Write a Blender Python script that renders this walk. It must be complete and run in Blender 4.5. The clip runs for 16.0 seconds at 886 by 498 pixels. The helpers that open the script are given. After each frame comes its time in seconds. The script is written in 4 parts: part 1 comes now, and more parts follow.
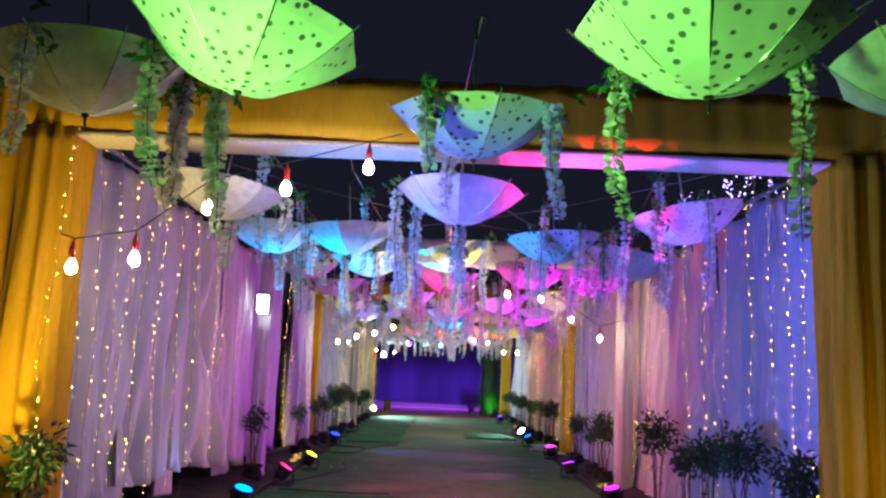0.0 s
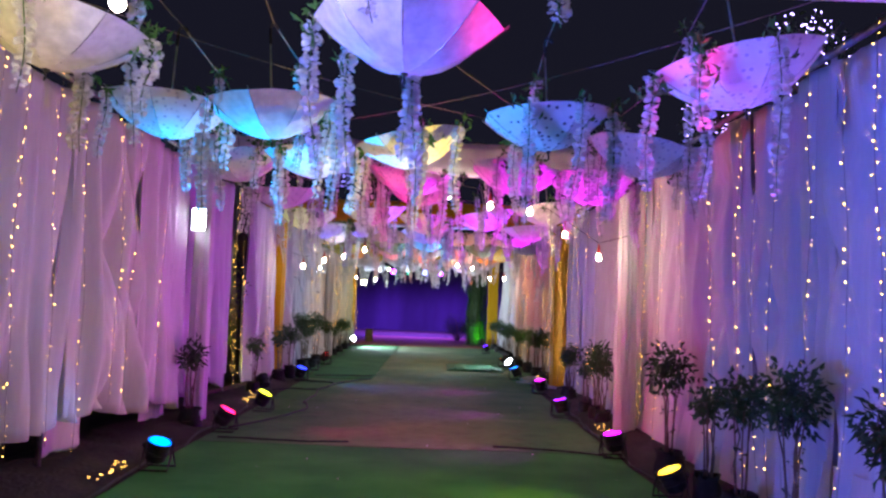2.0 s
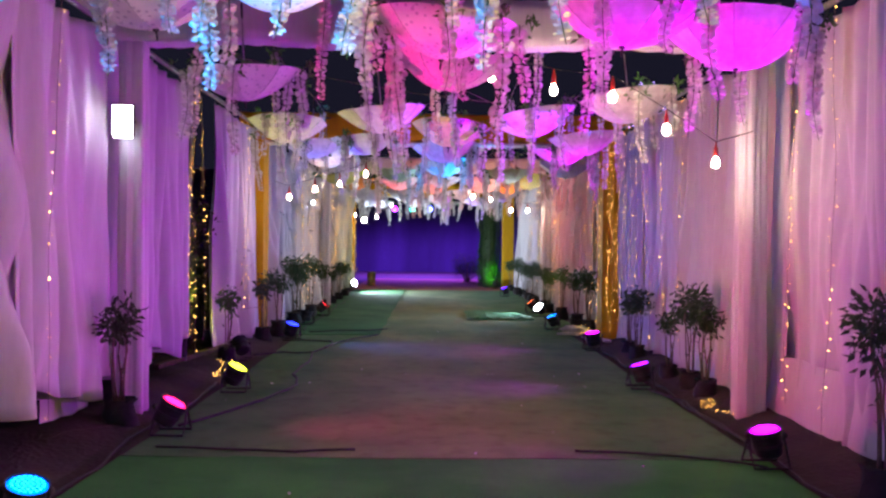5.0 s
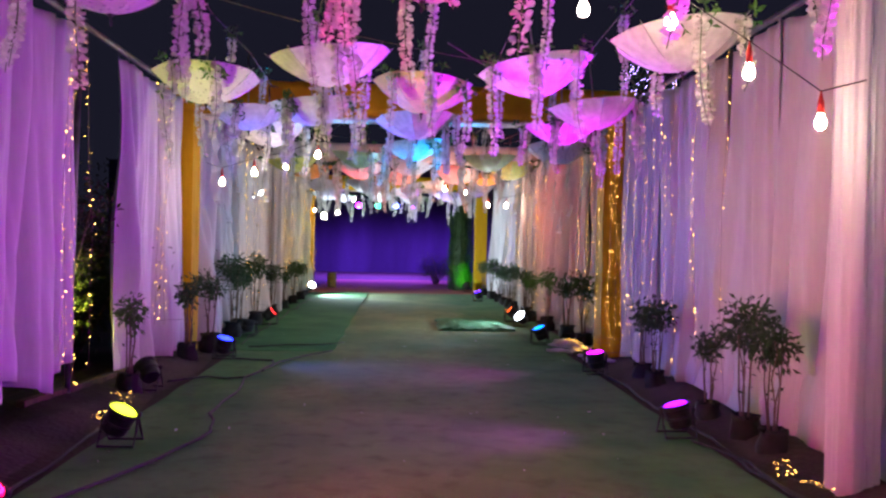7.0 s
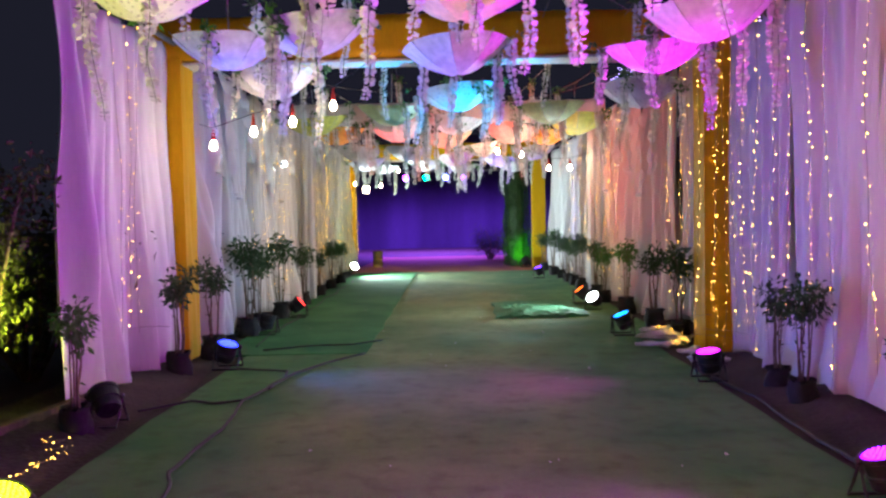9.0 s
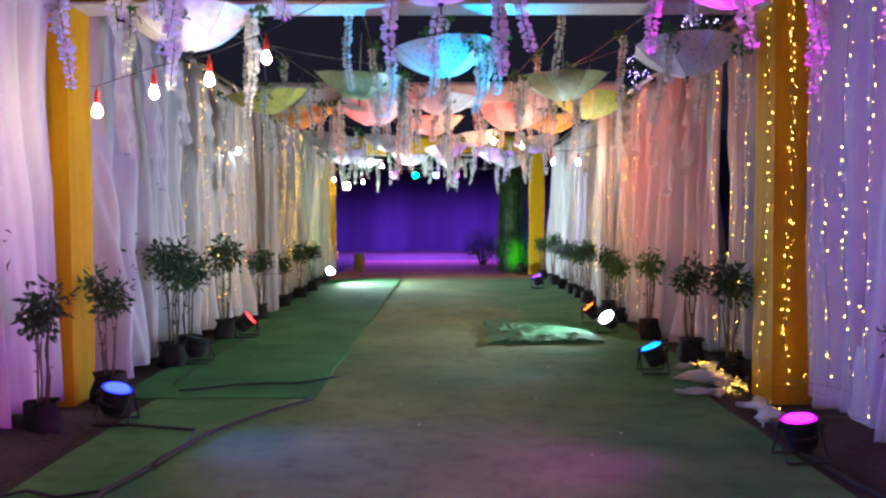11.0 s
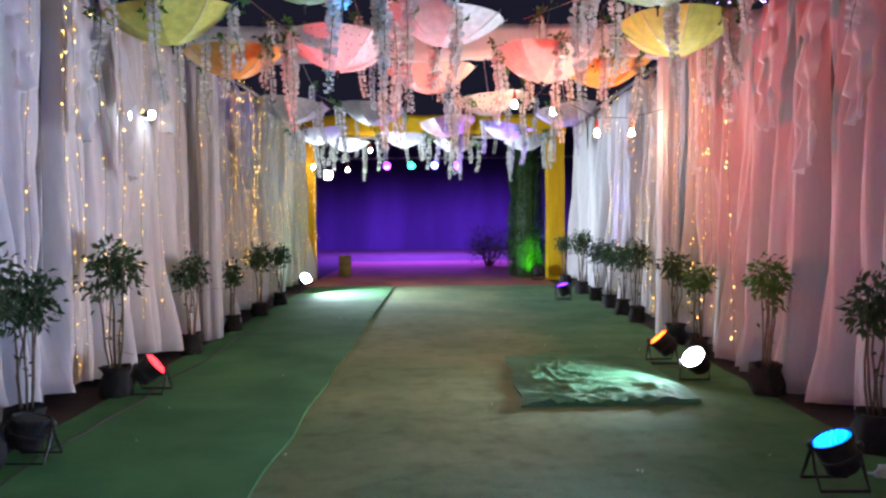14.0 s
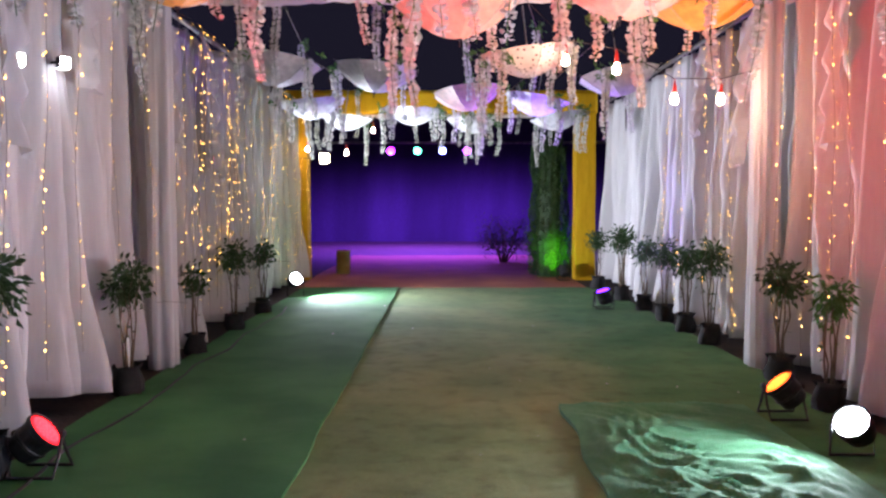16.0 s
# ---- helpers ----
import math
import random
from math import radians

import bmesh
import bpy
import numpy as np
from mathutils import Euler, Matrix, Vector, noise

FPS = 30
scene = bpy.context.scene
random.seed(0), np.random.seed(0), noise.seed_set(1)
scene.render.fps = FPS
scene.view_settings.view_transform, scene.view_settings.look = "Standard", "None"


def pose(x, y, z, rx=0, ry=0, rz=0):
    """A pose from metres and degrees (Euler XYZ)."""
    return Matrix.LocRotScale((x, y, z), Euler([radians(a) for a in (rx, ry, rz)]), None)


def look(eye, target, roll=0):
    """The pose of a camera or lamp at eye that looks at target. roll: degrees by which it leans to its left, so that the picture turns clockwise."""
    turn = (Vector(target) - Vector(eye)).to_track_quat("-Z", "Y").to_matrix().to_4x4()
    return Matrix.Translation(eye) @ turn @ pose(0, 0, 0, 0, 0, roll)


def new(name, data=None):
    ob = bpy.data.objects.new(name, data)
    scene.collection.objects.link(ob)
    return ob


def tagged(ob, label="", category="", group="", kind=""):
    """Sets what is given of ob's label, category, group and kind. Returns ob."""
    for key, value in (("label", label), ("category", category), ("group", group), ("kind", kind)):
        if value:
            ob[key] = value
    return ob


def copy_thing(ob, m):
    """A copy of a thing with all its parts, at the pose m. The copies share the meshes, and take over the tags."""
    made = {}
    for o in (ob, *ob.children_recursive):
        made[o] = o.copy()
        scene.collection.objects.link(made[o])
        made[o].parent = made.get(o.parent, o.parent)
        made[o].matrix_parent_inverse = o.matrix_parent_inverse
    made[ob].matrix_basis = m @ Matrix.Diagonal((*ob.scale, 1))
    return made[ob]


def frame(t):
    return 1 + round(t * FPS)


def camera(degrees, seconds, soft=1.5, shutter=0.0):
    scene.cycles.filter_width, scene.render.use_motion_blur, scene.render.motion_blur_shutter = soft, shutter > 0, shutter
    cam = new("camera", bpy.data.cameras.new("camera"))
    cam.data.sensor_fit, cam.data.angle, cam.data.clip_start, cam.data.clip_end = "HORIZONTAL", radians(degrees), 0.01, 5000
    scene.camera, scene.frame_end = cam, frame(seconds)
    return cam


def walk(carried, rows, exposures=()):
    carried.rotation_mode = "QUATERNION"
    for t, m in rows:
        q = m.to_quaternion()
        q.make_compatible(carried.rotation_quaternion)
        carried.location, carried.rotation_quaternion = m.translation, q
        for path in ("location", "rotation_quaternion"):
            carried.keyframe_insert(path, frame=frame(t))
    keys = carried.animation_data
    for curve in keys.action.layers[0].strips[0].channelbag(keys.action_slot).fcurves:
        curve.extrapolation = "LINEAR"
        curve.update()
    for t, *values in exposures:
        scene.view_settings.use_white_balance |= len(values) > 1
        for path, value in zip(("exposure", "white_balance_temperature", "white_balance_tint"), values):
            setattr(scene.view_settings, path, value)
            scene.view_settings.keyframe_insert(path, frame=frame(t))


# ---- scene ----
cam = camera(56.4, 16.0, 2.5)
METRES, EYE, TILT, LEAN, TURN = 17.0, 1.5, 8.7, -2.4, 0.0
ROWS = [
    (0.0, 0.0, 0.0, 0.0, -0.0, 0.0, -0.0),
    (0.5, -0.0015, 0.0282, -0.0049, -3.34, -1.1, 0.92),
    (1.0, 0.0034, 0.0537, -0.01, -1.55, -1.29, 1.96),
    (1.5, 0.0107, 0.0777, -0.0139, 0.33, -2.67, 1.41),
    (2.0, 0.0132, 0.1058, -0.0179, -0.73, -4.87, 0.26),
    (2.5, 0.0163, 0.1316, -0.0233, 2.34, -5.91, -0.76),
    (3.0, 0.0136, 0.1615, -0.0289, 2.3, -6.72, -1.16),
    (3.5, 0.0073, 0.1909, -0.0315, 0.79, -7.6, -0.14),
    (4.0, 0.0026, 0.2218, -0.0362, 2.34, -7.15, 0.84),
    (4.5, -0.0055, 0.2526, -0.0416, 0.36, -8.99, 1.68),
    (7.0, -0.0058, 0.4102, -0.0682, -3.28, -9.11, 0.8),
    (7.5, -0.0049, 0.4404, -0.0725, -3.29, -10.53, 1.15),
    (8.0, -0.0024, 0.473, -0.0781, -1.95, -11.12, 1.79),
    (8.5, -0.0032, 0.5054, -0.0819, -1.72, -10.91, 2.89),
    (9.0, -0.0001, 0.5379, -0.0889, 0.04, -10.84, 3.55),
    (11.5, 0.0053, 0.6942, -0.1135, -0.23, -10.72, 2.34),
    (12.0, 0.0045, 0.7253, -0.1184, 0.47, -10.56, 1.93),
    (12.5, 0.0031, 0.7554, -0.1207, 0.54, -10.3, 2.56),
    (13.0, 0.0046, 0.7867, -0.1265, 3.37, -9.23, 3.86),
    (13.5, 0.0021, 0.8209, -0.1337, 0.09, -11.3, 2.71),
    (14.0, 0.0017, 0.8545, -0.1395, -0.5, -11.06, 2.85),
    (14.5, -0.0025, 0.8876, -0.1455, -0.44, -11.94, 1.64),
    (15.0, -0.0063, 0.9189, -0.1476, -2.08, -11.42, 2.85),
    (15.5, -0.0065, 0.9502, -0.1517, -1.46, -10.4, 2.94),
    (16.0, -0.0095, 0.9812, -0.1573, -0.3, -11.79, 2.43),
]
walk(cam, [(t, pose(0, 0, EYE, TILT, LEAN, TURN) @ pose(METRES * x, METRES * y, METRES * z, 90 + pitch, roll, yaw)) for t, x, y, z, yaw, pitch, roll in ROWS],
     exposures=((0.0, 1.40, 5900, -1), (1.0, 1.42, 5950, -2), (2.0, 1.36, 6050, 7), (4.5, 1.34, 6000, 17), (4.7, 1.36, 6000, 17), (7.0, 1.5, 6100, 8), (9.0, 1.82, 6500, -5), (11.5, 1.76, 6200, -2), (12.5, 1.88, 5950, 0), (14.5, 1.68, 6250, 14), (16.0, 1.58, 6400, 20)))

# ---- world ----
world = bpy.data.worlds.new("night_sky")
scene.world = world
world.use_nodes = True
world.node_tree.nodes["Background"].inputs[0].default_value = (0.0034, 0.0032, 0.0062, 1)
world.node_tree.nodes["Background"].inputs[1].default_value = 1.0

PAR_WATT, BULB_GLOW, FLOOD_WATT = 180.0, 64.0, 430.0

# ---- materials ----
def nodes_of(name):
    m = bpy.data.materials.new(name)
    m.use_nodes = True
    nt = m.node_tree
    return m, nt, nt.nodes["Principled BSDF"]


def noise_ramp(nt, scale, c0, c1, lo=0.35, hi=0.65, detail=5, stretch=None):
    tc = nt.nodes.new("ShaderNodeTexCoord")
    n = nt.nodes.new("ShaderNodeTexNoise")
    n.inputs["Scale"].default_value, n.inputs["Detail"].default_value = scale, detail
    if stretch:
        mp = nt.nodes.new("ShaderNodeMapping")
        mp.inputs["Scale"].default_value = stretch
        nt.links.new(tc.outputs["Object"], mp.inputs[0])
        nt.links.new(mp.outputs[0], n.inputs["Vector"])
    else:
        nt.links.new(tc.outputs["Object"], n.inputs["Vector"])
    r = nt.nodes.new("ShaderNodeValToRGB")
    r.color_ramp.elements[0].position, r.color_ramp.elements[1].position = lo, hi
    r.color_ramp.elements[0].color, r.color_ramp.elements[1].color = (*c0, 1), (*c1, 1)
    nt.links.new(n.outputs[0], r.inputs[0])
    return r.outputs[0], n.outputs[0]


def bump(nt, bsdf, height, strength, dist):
    b = nt.nodes.new("ShaderNodeBump")
    b.inputs["Strength"].default_value, b.inputs["Distance"].default_value = strength, dist
    nt.links.new(height, b.inputs["Height"])
    nt.links.new(b.outputs[0], bsdf.inputs["Normal"])


def mix_color(nt, a, b, fac, mode="MULTIPLY"):
    m = nt.nodes.new("ShaderNodeMix")
    m.data_type, m.blend_type = "RGBA", mode
    for sock, v in ((0, fac), (6, a), (7, b)):
        if hasattr(v, "is_linked"):
            nt.links.new(v, m.inputs[sock])
        else:
            m.inputs[sock].default_value = v
    return m.outputs[2]


def surface(name, c0, c1, scale, rough=0.7, metal=0.0, fine=60.0, fine_bump=0.2, dist=0.004, stretch=None, sheer=0.0, sheen=0.0, wave=0.0, grain_low=0.72):
    """A surface with broad stains, a fine grain and relief; sheer lets light through cloth and leaves."""
    m, nt, p = nodes_of(name)
    col, _ = noise_ramp(nt, scale, c0, c1, stretch=stretch)
    grain, h = noise_ramp(nt, fine, (grain_low, grain_low, grain_low), (1, 1, 1), 0.3, 0.7, 3, stretch)
    base = mix_color(nt, col, grain, 1.0)
    nt.links.new(base, p.inputs["Base Color"])
    p.inputs["Roughness"].default_value, p.inputs["Metallic"].default_value = rough, metal
    p.inputs["Sheen Weight"].default_value = sheen
    bump(nt, p, h, fine_bump, dist)
    if wave:
        _, broad = noise_ramp(nt, 3.2, c0, c1, detail=4)
        first_bump = p.inputs["Normal"].links[0].from_node
        b = nt.nodes.new("ShaderNodeBump")
        b.inputs["Strength"].default_value, b.inputs["Distance"].default_value = 0.6, wave
        nt.links.new(broad, b.inputs["Height"])
        nt.links.new(b.outputs[0], first_bump.inputs["Normal"])
    if sheer:
        t = nt.nodes.new("ShaderNodeBsdfTranslucent")
        nt.links.new(base, t.inputs[0])
        mx = nt.nodes.new("ShaderNodeMixShader")
        mx.inputs[0].default_value = sheer
        nt.links.new(p.outputs[0], mx.inputs[1])
        nt.links.new(t.outputs[0], mx.inputs[2])
        nt.links.new(mx.outputs[0], nt.nodes["Material Output"].inputs[0])
    return m


def dotted(name, cloth, dot, scale=26.0, size=0.28):
    """White umbrella cloth printed with small dark flowers."""
    m, nt, p = nodes_of(name)
    tc = nt.nodes.new("ShaderNodeTexCoord")
    v = nt.nodes.new("ShaderNodeTexVoronoi")
    v.inputs["Scale"].default_value, v.inputs["Randomness"].default_value = scale, 0.75
    nt.links.new(tc.outputs["Object"], v.inputs["Vector"])
    r = nt.nodes.new("ShaderNodeValToRGB")
    r.color_ramp.elements[0].position, r.color_ramp.elements[1].position = size, size + 0.07
    r.color_ramp.elements[0].color, r.color_ramp.elements[1].color = (*dot, 1), (*cloth, 1)
    nt.links.new(v.outputs["Distance"], r.inputs[0])
    grain, h = noise_ramp(nt, 9, (0.84, 0.84, 0.84), (1, 1, 1), 0.3, 0.7, 3)
    base = mix_color(nt, r.outputs[0], grain, 1.0)
    nt.links.new(base, p.inputs["Base Color"])
    p.inputs["Roughness"].default_value = 0.55
    t = nt.nodes.new("ShaderNodeBsdfTranslucent")
    nt.links.new(base, t.inputs[0])
    mx = nt.nodes.new("ShaderNodeMixShader")
    mx.inputs[0].default_value = 0.25
    nt.links.new(p.outputs[0], mx.inputs[1])
    nt.links.new(t.outputs[0], mx.inputs[2])
    nt.links.new(mx.outputs[0], nt.nodes["Material Output"].inputs[0])
    return m


def glow(name, color, strength, sampled=True):
    m, nt, p = nodes_of(name)
    p.inputs["Base Color"].default_value = (0.03, 0.03, 0.03, 1)
    p.inputs["Emission Color"].default_value = (*color, 1)
    p.inputs["Emission Strength"].default_value = strength
    if not sampled:
        m.cycles.emission_sampling = "NONE"
    return m


def walk_worn(name, dusty, green, reach):
    """Green felt carpet whose middle has been trodden to dusty olive, with patches of dirt."""
    m, nt, p = nodes_of(name)
    tan, _ = noise_ramp(nt, 0.9, dusty[0], dusty[1])
    felt, _ = noise_ramp(nt, 1.3, green[0], green[1])
    tc = nt.nodes.new("ShaderNodeTexCoord")
    sep = nt.nodes.new("ShaderNodeSeparateXYZ")
    nt.links.new(tc.outputs["Object"], sep.inputs[0])
    off = nt.nodes.new("ShaderNodeMath")
    off.operation = "ABSOLUTE"
    nt.links.new(sep.outputs["X"], off.inputs[0])
    patch = nt.nodes.new("ShaderNodeTexNoise")
    patch.inputs["Scale"].default_value, patch.inputs["Detail"].default_value = 0.8, 6
    nt.links.new(tc.outputs["Object"], patch.inputs["Vector"])
    add = nt.nodes.new("ShaderNodeMath")
    add.operation = "MULTIPLY_ADD"
    add.inputs[1].default_value = 1.5
    nt.links.new(patch.outputs[0], add.inputs[0])
    nt.links.new(off.outputs[0], add.inputs[2])
    edge = nt.nodes.new("ShaderNodeMapRange")
    edge.interpolation_type = "SMOOTHSTEP"
    edge.inputs["From Min"].default_value, edge.inputs["From Max"].default_value = reach + 0.75 - 0.5, reach + 0.75 + 0.5
    nt.links.new(add.outputs[0], edge.inputs["Value"])
    base = mix_color(nt, tan, felt, edge.outputs[0], "MIX")
    dirt, _ = noise_ramp(nt, 6.0, (0.74, 0.70, 0.64), (1, 1, 1), 0.28, 0.50, 8)
    base = mix_color(nt, base, dirt, 1.0)
    grain, h = noise_ramp(nt, 130, (0.7, 0.7, 0.7), (1, 1, 1), 0.3, 0.7, 3)
    nt.links.new(mix_color(nt, base, grain, 1.0), p.inputs["Base Color"])
    p.inputs["Roughness"].default_value = 0.95
    _, broad = noise_ramp(nt, 3.2, (0, 0, 0), (1, 1, 1), detail=5)
    bump(nt, p, broad, 0.6, 0.03)
    fine = nt.nodes.new("ShaderNodeBump")
    fine.inputs["Strength"].default_value, fine.inputs["Distance"].default_value = 0.4, 0.006
    nt.links.new(h, fine.inputs["Height"])
    nt.links.new(p.inputs["Normal"].links[0].from_socket, fine.inputs["Normal"])
    nt.links.new(fine.outputs[0], p.inputs["Normal"])
    return m


WHITE_CLOTH = surface("white_drape_cloth", (0.62, 0.60, 0.60), (0.78, 0.76, 0.76), 1.2, 0.8, fine=40, fine_bump=0.06, stretch=(1, 1, 0.15), sheer=0.22, grain_low=0.93)
OCHRE_CLOTH = surface("ochre_satin_cloth", (0.54, 0.29, 0.006), (0.70, 0.41, 0.012), 1.6, 0.62, fine=45, fine_bump=0.10, stretch=(1, 1, 0.25), sheen=0.03, grain_low=0.88)
OCHRE_CLOTH.node_tree.nodes["Principled BSDF"].inputs["Specular IOR Level"].default_value = 0.12
PALE_TRIM = surface("cream_trim_cloth", (0.62, 0.52, 0.40), (0.74, 0.64, 0.52), 3, 0.7)
GREEN_CARPET = surface("green_felt_carpet", (0.027, 0.165, 0.042), (0.062, 0.250, 0.070), 1.4, 0.95, fine=150, fine_bump=0.5, dist=0.006, wave=0.03)
TAN_CARPET = walk_worn("trodden_olive_carpet", ((0.160, 0.250, 0.088), (0.275, 0.350, 0.142)), ((0.050, 0.190, 0.055), (0.118, 0.260, 0.084)), 1.10)
# The same green felt, its colour raised in place of light at the entrance.
LIT_CARPET = surface("lit_green_felt_carpet", (0.028, 0.235, 0.030), (0.064, 0.345, 0.052), 1.4, 0.95, fine=150, fine_bump=0.5, dist=0.006, wave=0.03)
# Paler than the felt: part of the flood light's brightness is in this colour.
LOOSE_MAT = surface("flood_lit_green_mat", (0.055, 0.23, 0.10), (0.11, 0.33, 0.16), 2.5, 0.9, fine=90, fine_bump=0.4, dist=0.006)
RED_CARPET = surface("faded_red_carpet", (0.36, 0.10, 0.05), (0.50, 0.17, 0.08), 1.0, 0.95, fine=120, fine_bump=0.4)
EARTH = surface("bare_earth", (0.022, 0.015, 0.012), (0.055, 0.035, 0.026), 1.8, 0.95, fine=26, fine_bump=0.8, dist=0.02)
BLACK_METAL = surface("black_painted_metal", (0.012, 0.012, 0.013), (0.03, 0.03, 0.032), 14, 0.45, 0.3)
BLACK_RUBBER = surface("black_cable_rubber", (0.012, 0.012, 0.012), (0.025, 0.025, 0.025), 20, 0.6)
BLACK_BAG = surface("black_nursery_bag", (0.008, 0.008, 0.008), (0.022, 0.020, 0.019), 9, 0.85, fine=30, fine_bump=0.5, dist=0.01)
SOIL = surface("dark_potting_soil", (0.03, 0.02, 0.014), (0.06, 0.04, 0.028), 20, 0.95, fine=60, fine_bump=0.8)
BARK = surface("grey_brown_bark", (0.13, 0.09, 0.06), (0.24, 0.18, 0.12), 12, 0.85, fine=50, fine_bump=0.5)
LEAF = surface("dark_green_leaf", (0.022, 0.06, 0.016), (0.05, 0.12, 0.03), 5, 0.5, fine=40, sheer=0.2)
FRESH_LEAF = surface("fresh_green_artificial_leaf", (0.05, 0.16, 0.025), (0.10, 0.26, 0.05), 8, 0.45, fine=40, sheer=0.25)
OLIVE_LEAF = surface("olive_green_leaf", (0.05, 0.07, 0.018), (0.11, 0.13, 0.04), 3, 0.6, fine=30, sheer=0.2)
PETAL = surface("white_silk_petal", (0.72, 0.72, 0.66), (0.84, 0.83, 0.80), 8, 0.6, fine=30, fine_bump=0.1, sheer=0.35)
STEEL = surface("worn_steel_rib", (0.35, 0.35, 0.36), (0.5, 0.5, 0.5), 20, 0.35, 0.9)
PIPE = surface("galvanised_pipe", (0.22, 0.22, 0.22), (0.36, 0.36, 0.36), 10, 0.45, 0.8)
RED_PLASTIC = surface("red_lamp_holder_plastic", (0.45, 0.02, 0.015), (0.58, 0.035, 0.02), 10, 0.4)
DARK_WOOD = surface("dark_old_timber", (0.06, 0.035, 0.02), (0.12, 0.07, 0.04), 4, 0.8, stretch=(1, 6, 1))
# The blue tint holds the lit stage haze, painted in.
BACKDROP = surface("dark_blue_haze_backdrop", (0.03, 0.026, 0.06), (0.06, 0.05, 0.11), 0.5, 0.9, stretch=(1, 1, 0.2))
CORD = surface("pale_cotton_cord", (0.14, 0.10, 0.08), (0.22, 0.17, 0.13), 10, 0.8)
CANOPY_WHITE = surface("white_umbrella_cloth", (0.74, 0.73, 0.72), (0.83, 0.82, 0.81), 4, 0.5, fine=18, fine_bump=0.05, sheer=0.25)
CANOPY_DOT = dotted("printed_white_umbrella_cloth", (0.8, 0.79, 0.78), (0.10, 0.10, 0.12), 20.0, 0.20)
CANOPY_FINE = dotted("finely_printed_umbrella_cloth", (0.79, 0.78, 0.78), (0.50, 0.48, 0.54), 24.0, 0.22)
CANOPY_YELLOW = surface("yellow_umbrella_cloth", (0.70, 0.66, 0.10), (0.80, 0.75, 0.16), 4, 0.5, fine=18, fine_bump=0.05, sheer=0.25)
CANOPY_ORANGE = surface("orange_umbrella_cloth", (0.74, 0.40, 0.08), (0.82, 0.50, 0.12), 4, 0.5, fine=18, fine_bump=0.05, sheer=0.25)
CANOPY_PEACH = surface("peach_umbrella_cloth", (0.80, 0.50, 0.40), (0.84, 0.58, 0.48), 4, 0.5, fine=18, fine_bump=0.05, sheer=0.25)
CANOPY_MINT = surface("pale_mint_umbrella_cloth", (0.58, 0.74, 0.34), (0.68, 0.80, 0.44), 4, 0.5, fine=18, fine_bump=0.05, sheer=0.25)
BULB = glow("warm_lit_bulb", (1.0, 0.78, 0.5), BULB_GLOW)
FAIRY = glow("warm_fairy_light", (1.0, 0.50, 0.08), 7.0, False)
LAMP_LED = glow("soft_white_led", (0.95, 0.97, 1.0), 8.0)
COOL_LED = glow("cool_white_led", (0.85, 0.95, 1.0), 22.0)
WARM_LED = glow("warm_white_led", (1.0, 0.82, 0.45), 20.0)
BLUE_DOT = glow("tiny_violet_net_light", (0.5, 0.35, 1.0), 5.0, False)

# ---- mesh helpers ----
def part(name, bm, material, parent=None, label="", smooth=False):
    """Links a bmesh as one mesh object, under a thing or under a part."""
    me = bpy.data.meshes.new(name)
    bm.normal_update()
    bm.to_mesh(me)
    bm.free()
    me.materials.append(material)
    if smooth:
        me.polygons.foreach_set("use_smooth", [True] * len(me.polygons))
    ob = new(name, me)
    if parent:
        ob.parent = parent
    if label:
        ob["label"] = label
    return ob


def from_lists(name, verts, faces, material, parent=None, label="", smooth=False):
    me = bpy.data.meshes.new(name)
    me.from_pydata(verts, [], faces)
    me.materials.append(material)
    if smooth:
        me.polygons.foreach_set("use_smooth", [True] * len(me.polygons))
    ob = new(name, me)
    if parent:
        ob.parent = parent
    if label:
        ob["label"] = label
    return ob


def base_at(name, x, y, z, rz=0, rx=0, ry=0):
    ob = new(name)
    ob.empty_display_size = 0.1
    ob.matrix_basis = pose(x, y, z, rx, ry, rz)
    return ob


def box(bm, lo, hi, bevel=0.0, m=None):
    c = [(a + b) / 2 for a, b in zip(lo, hi)]
    s = [b - a for a, b in zip(lo, hi)]
    r = bmesh.ops.create_cube(bm, size=1, matrix=(m or Matrix()) @ Matrix.Translation(c) @ Matrix.Diagonal((*s, 1)))
    if bevel:
        edges = list({e for v in r["verts"] for e in v.link_edges})
        bmesh.ops.bevel(bm, geom=edges, offset=bevel, segments=2, affect="EDGES", profile=0.5)


def lathe(bm, profile, n=16, m=None, wobble=0.0):
    m = m or Matrix()
    rings = []
    for r, z in profile:
        ring = []
        for i in range(n):
            a = 2 * math.pi * i / n
            rr = max(r, 0.0005) * (1 + wobble * noise.noise((math.cos(a) * 2, math.sin(a) * 2, z * 9)))
            ring.append(bm.verts.new(m @ Vector((rr * math.cos(a), rr * math.sin(a), z))))
        rings.append(ring)
    for a, b in zip(rings, rings[1:]):
        for i in range(n):
            bm.faces.new((a[i], a[(i + 1) % n], b[(i + 1) % n], b[i]))
    bm.faces.new(rings[0][::-1])
    bm.faces.new(rings[-1])


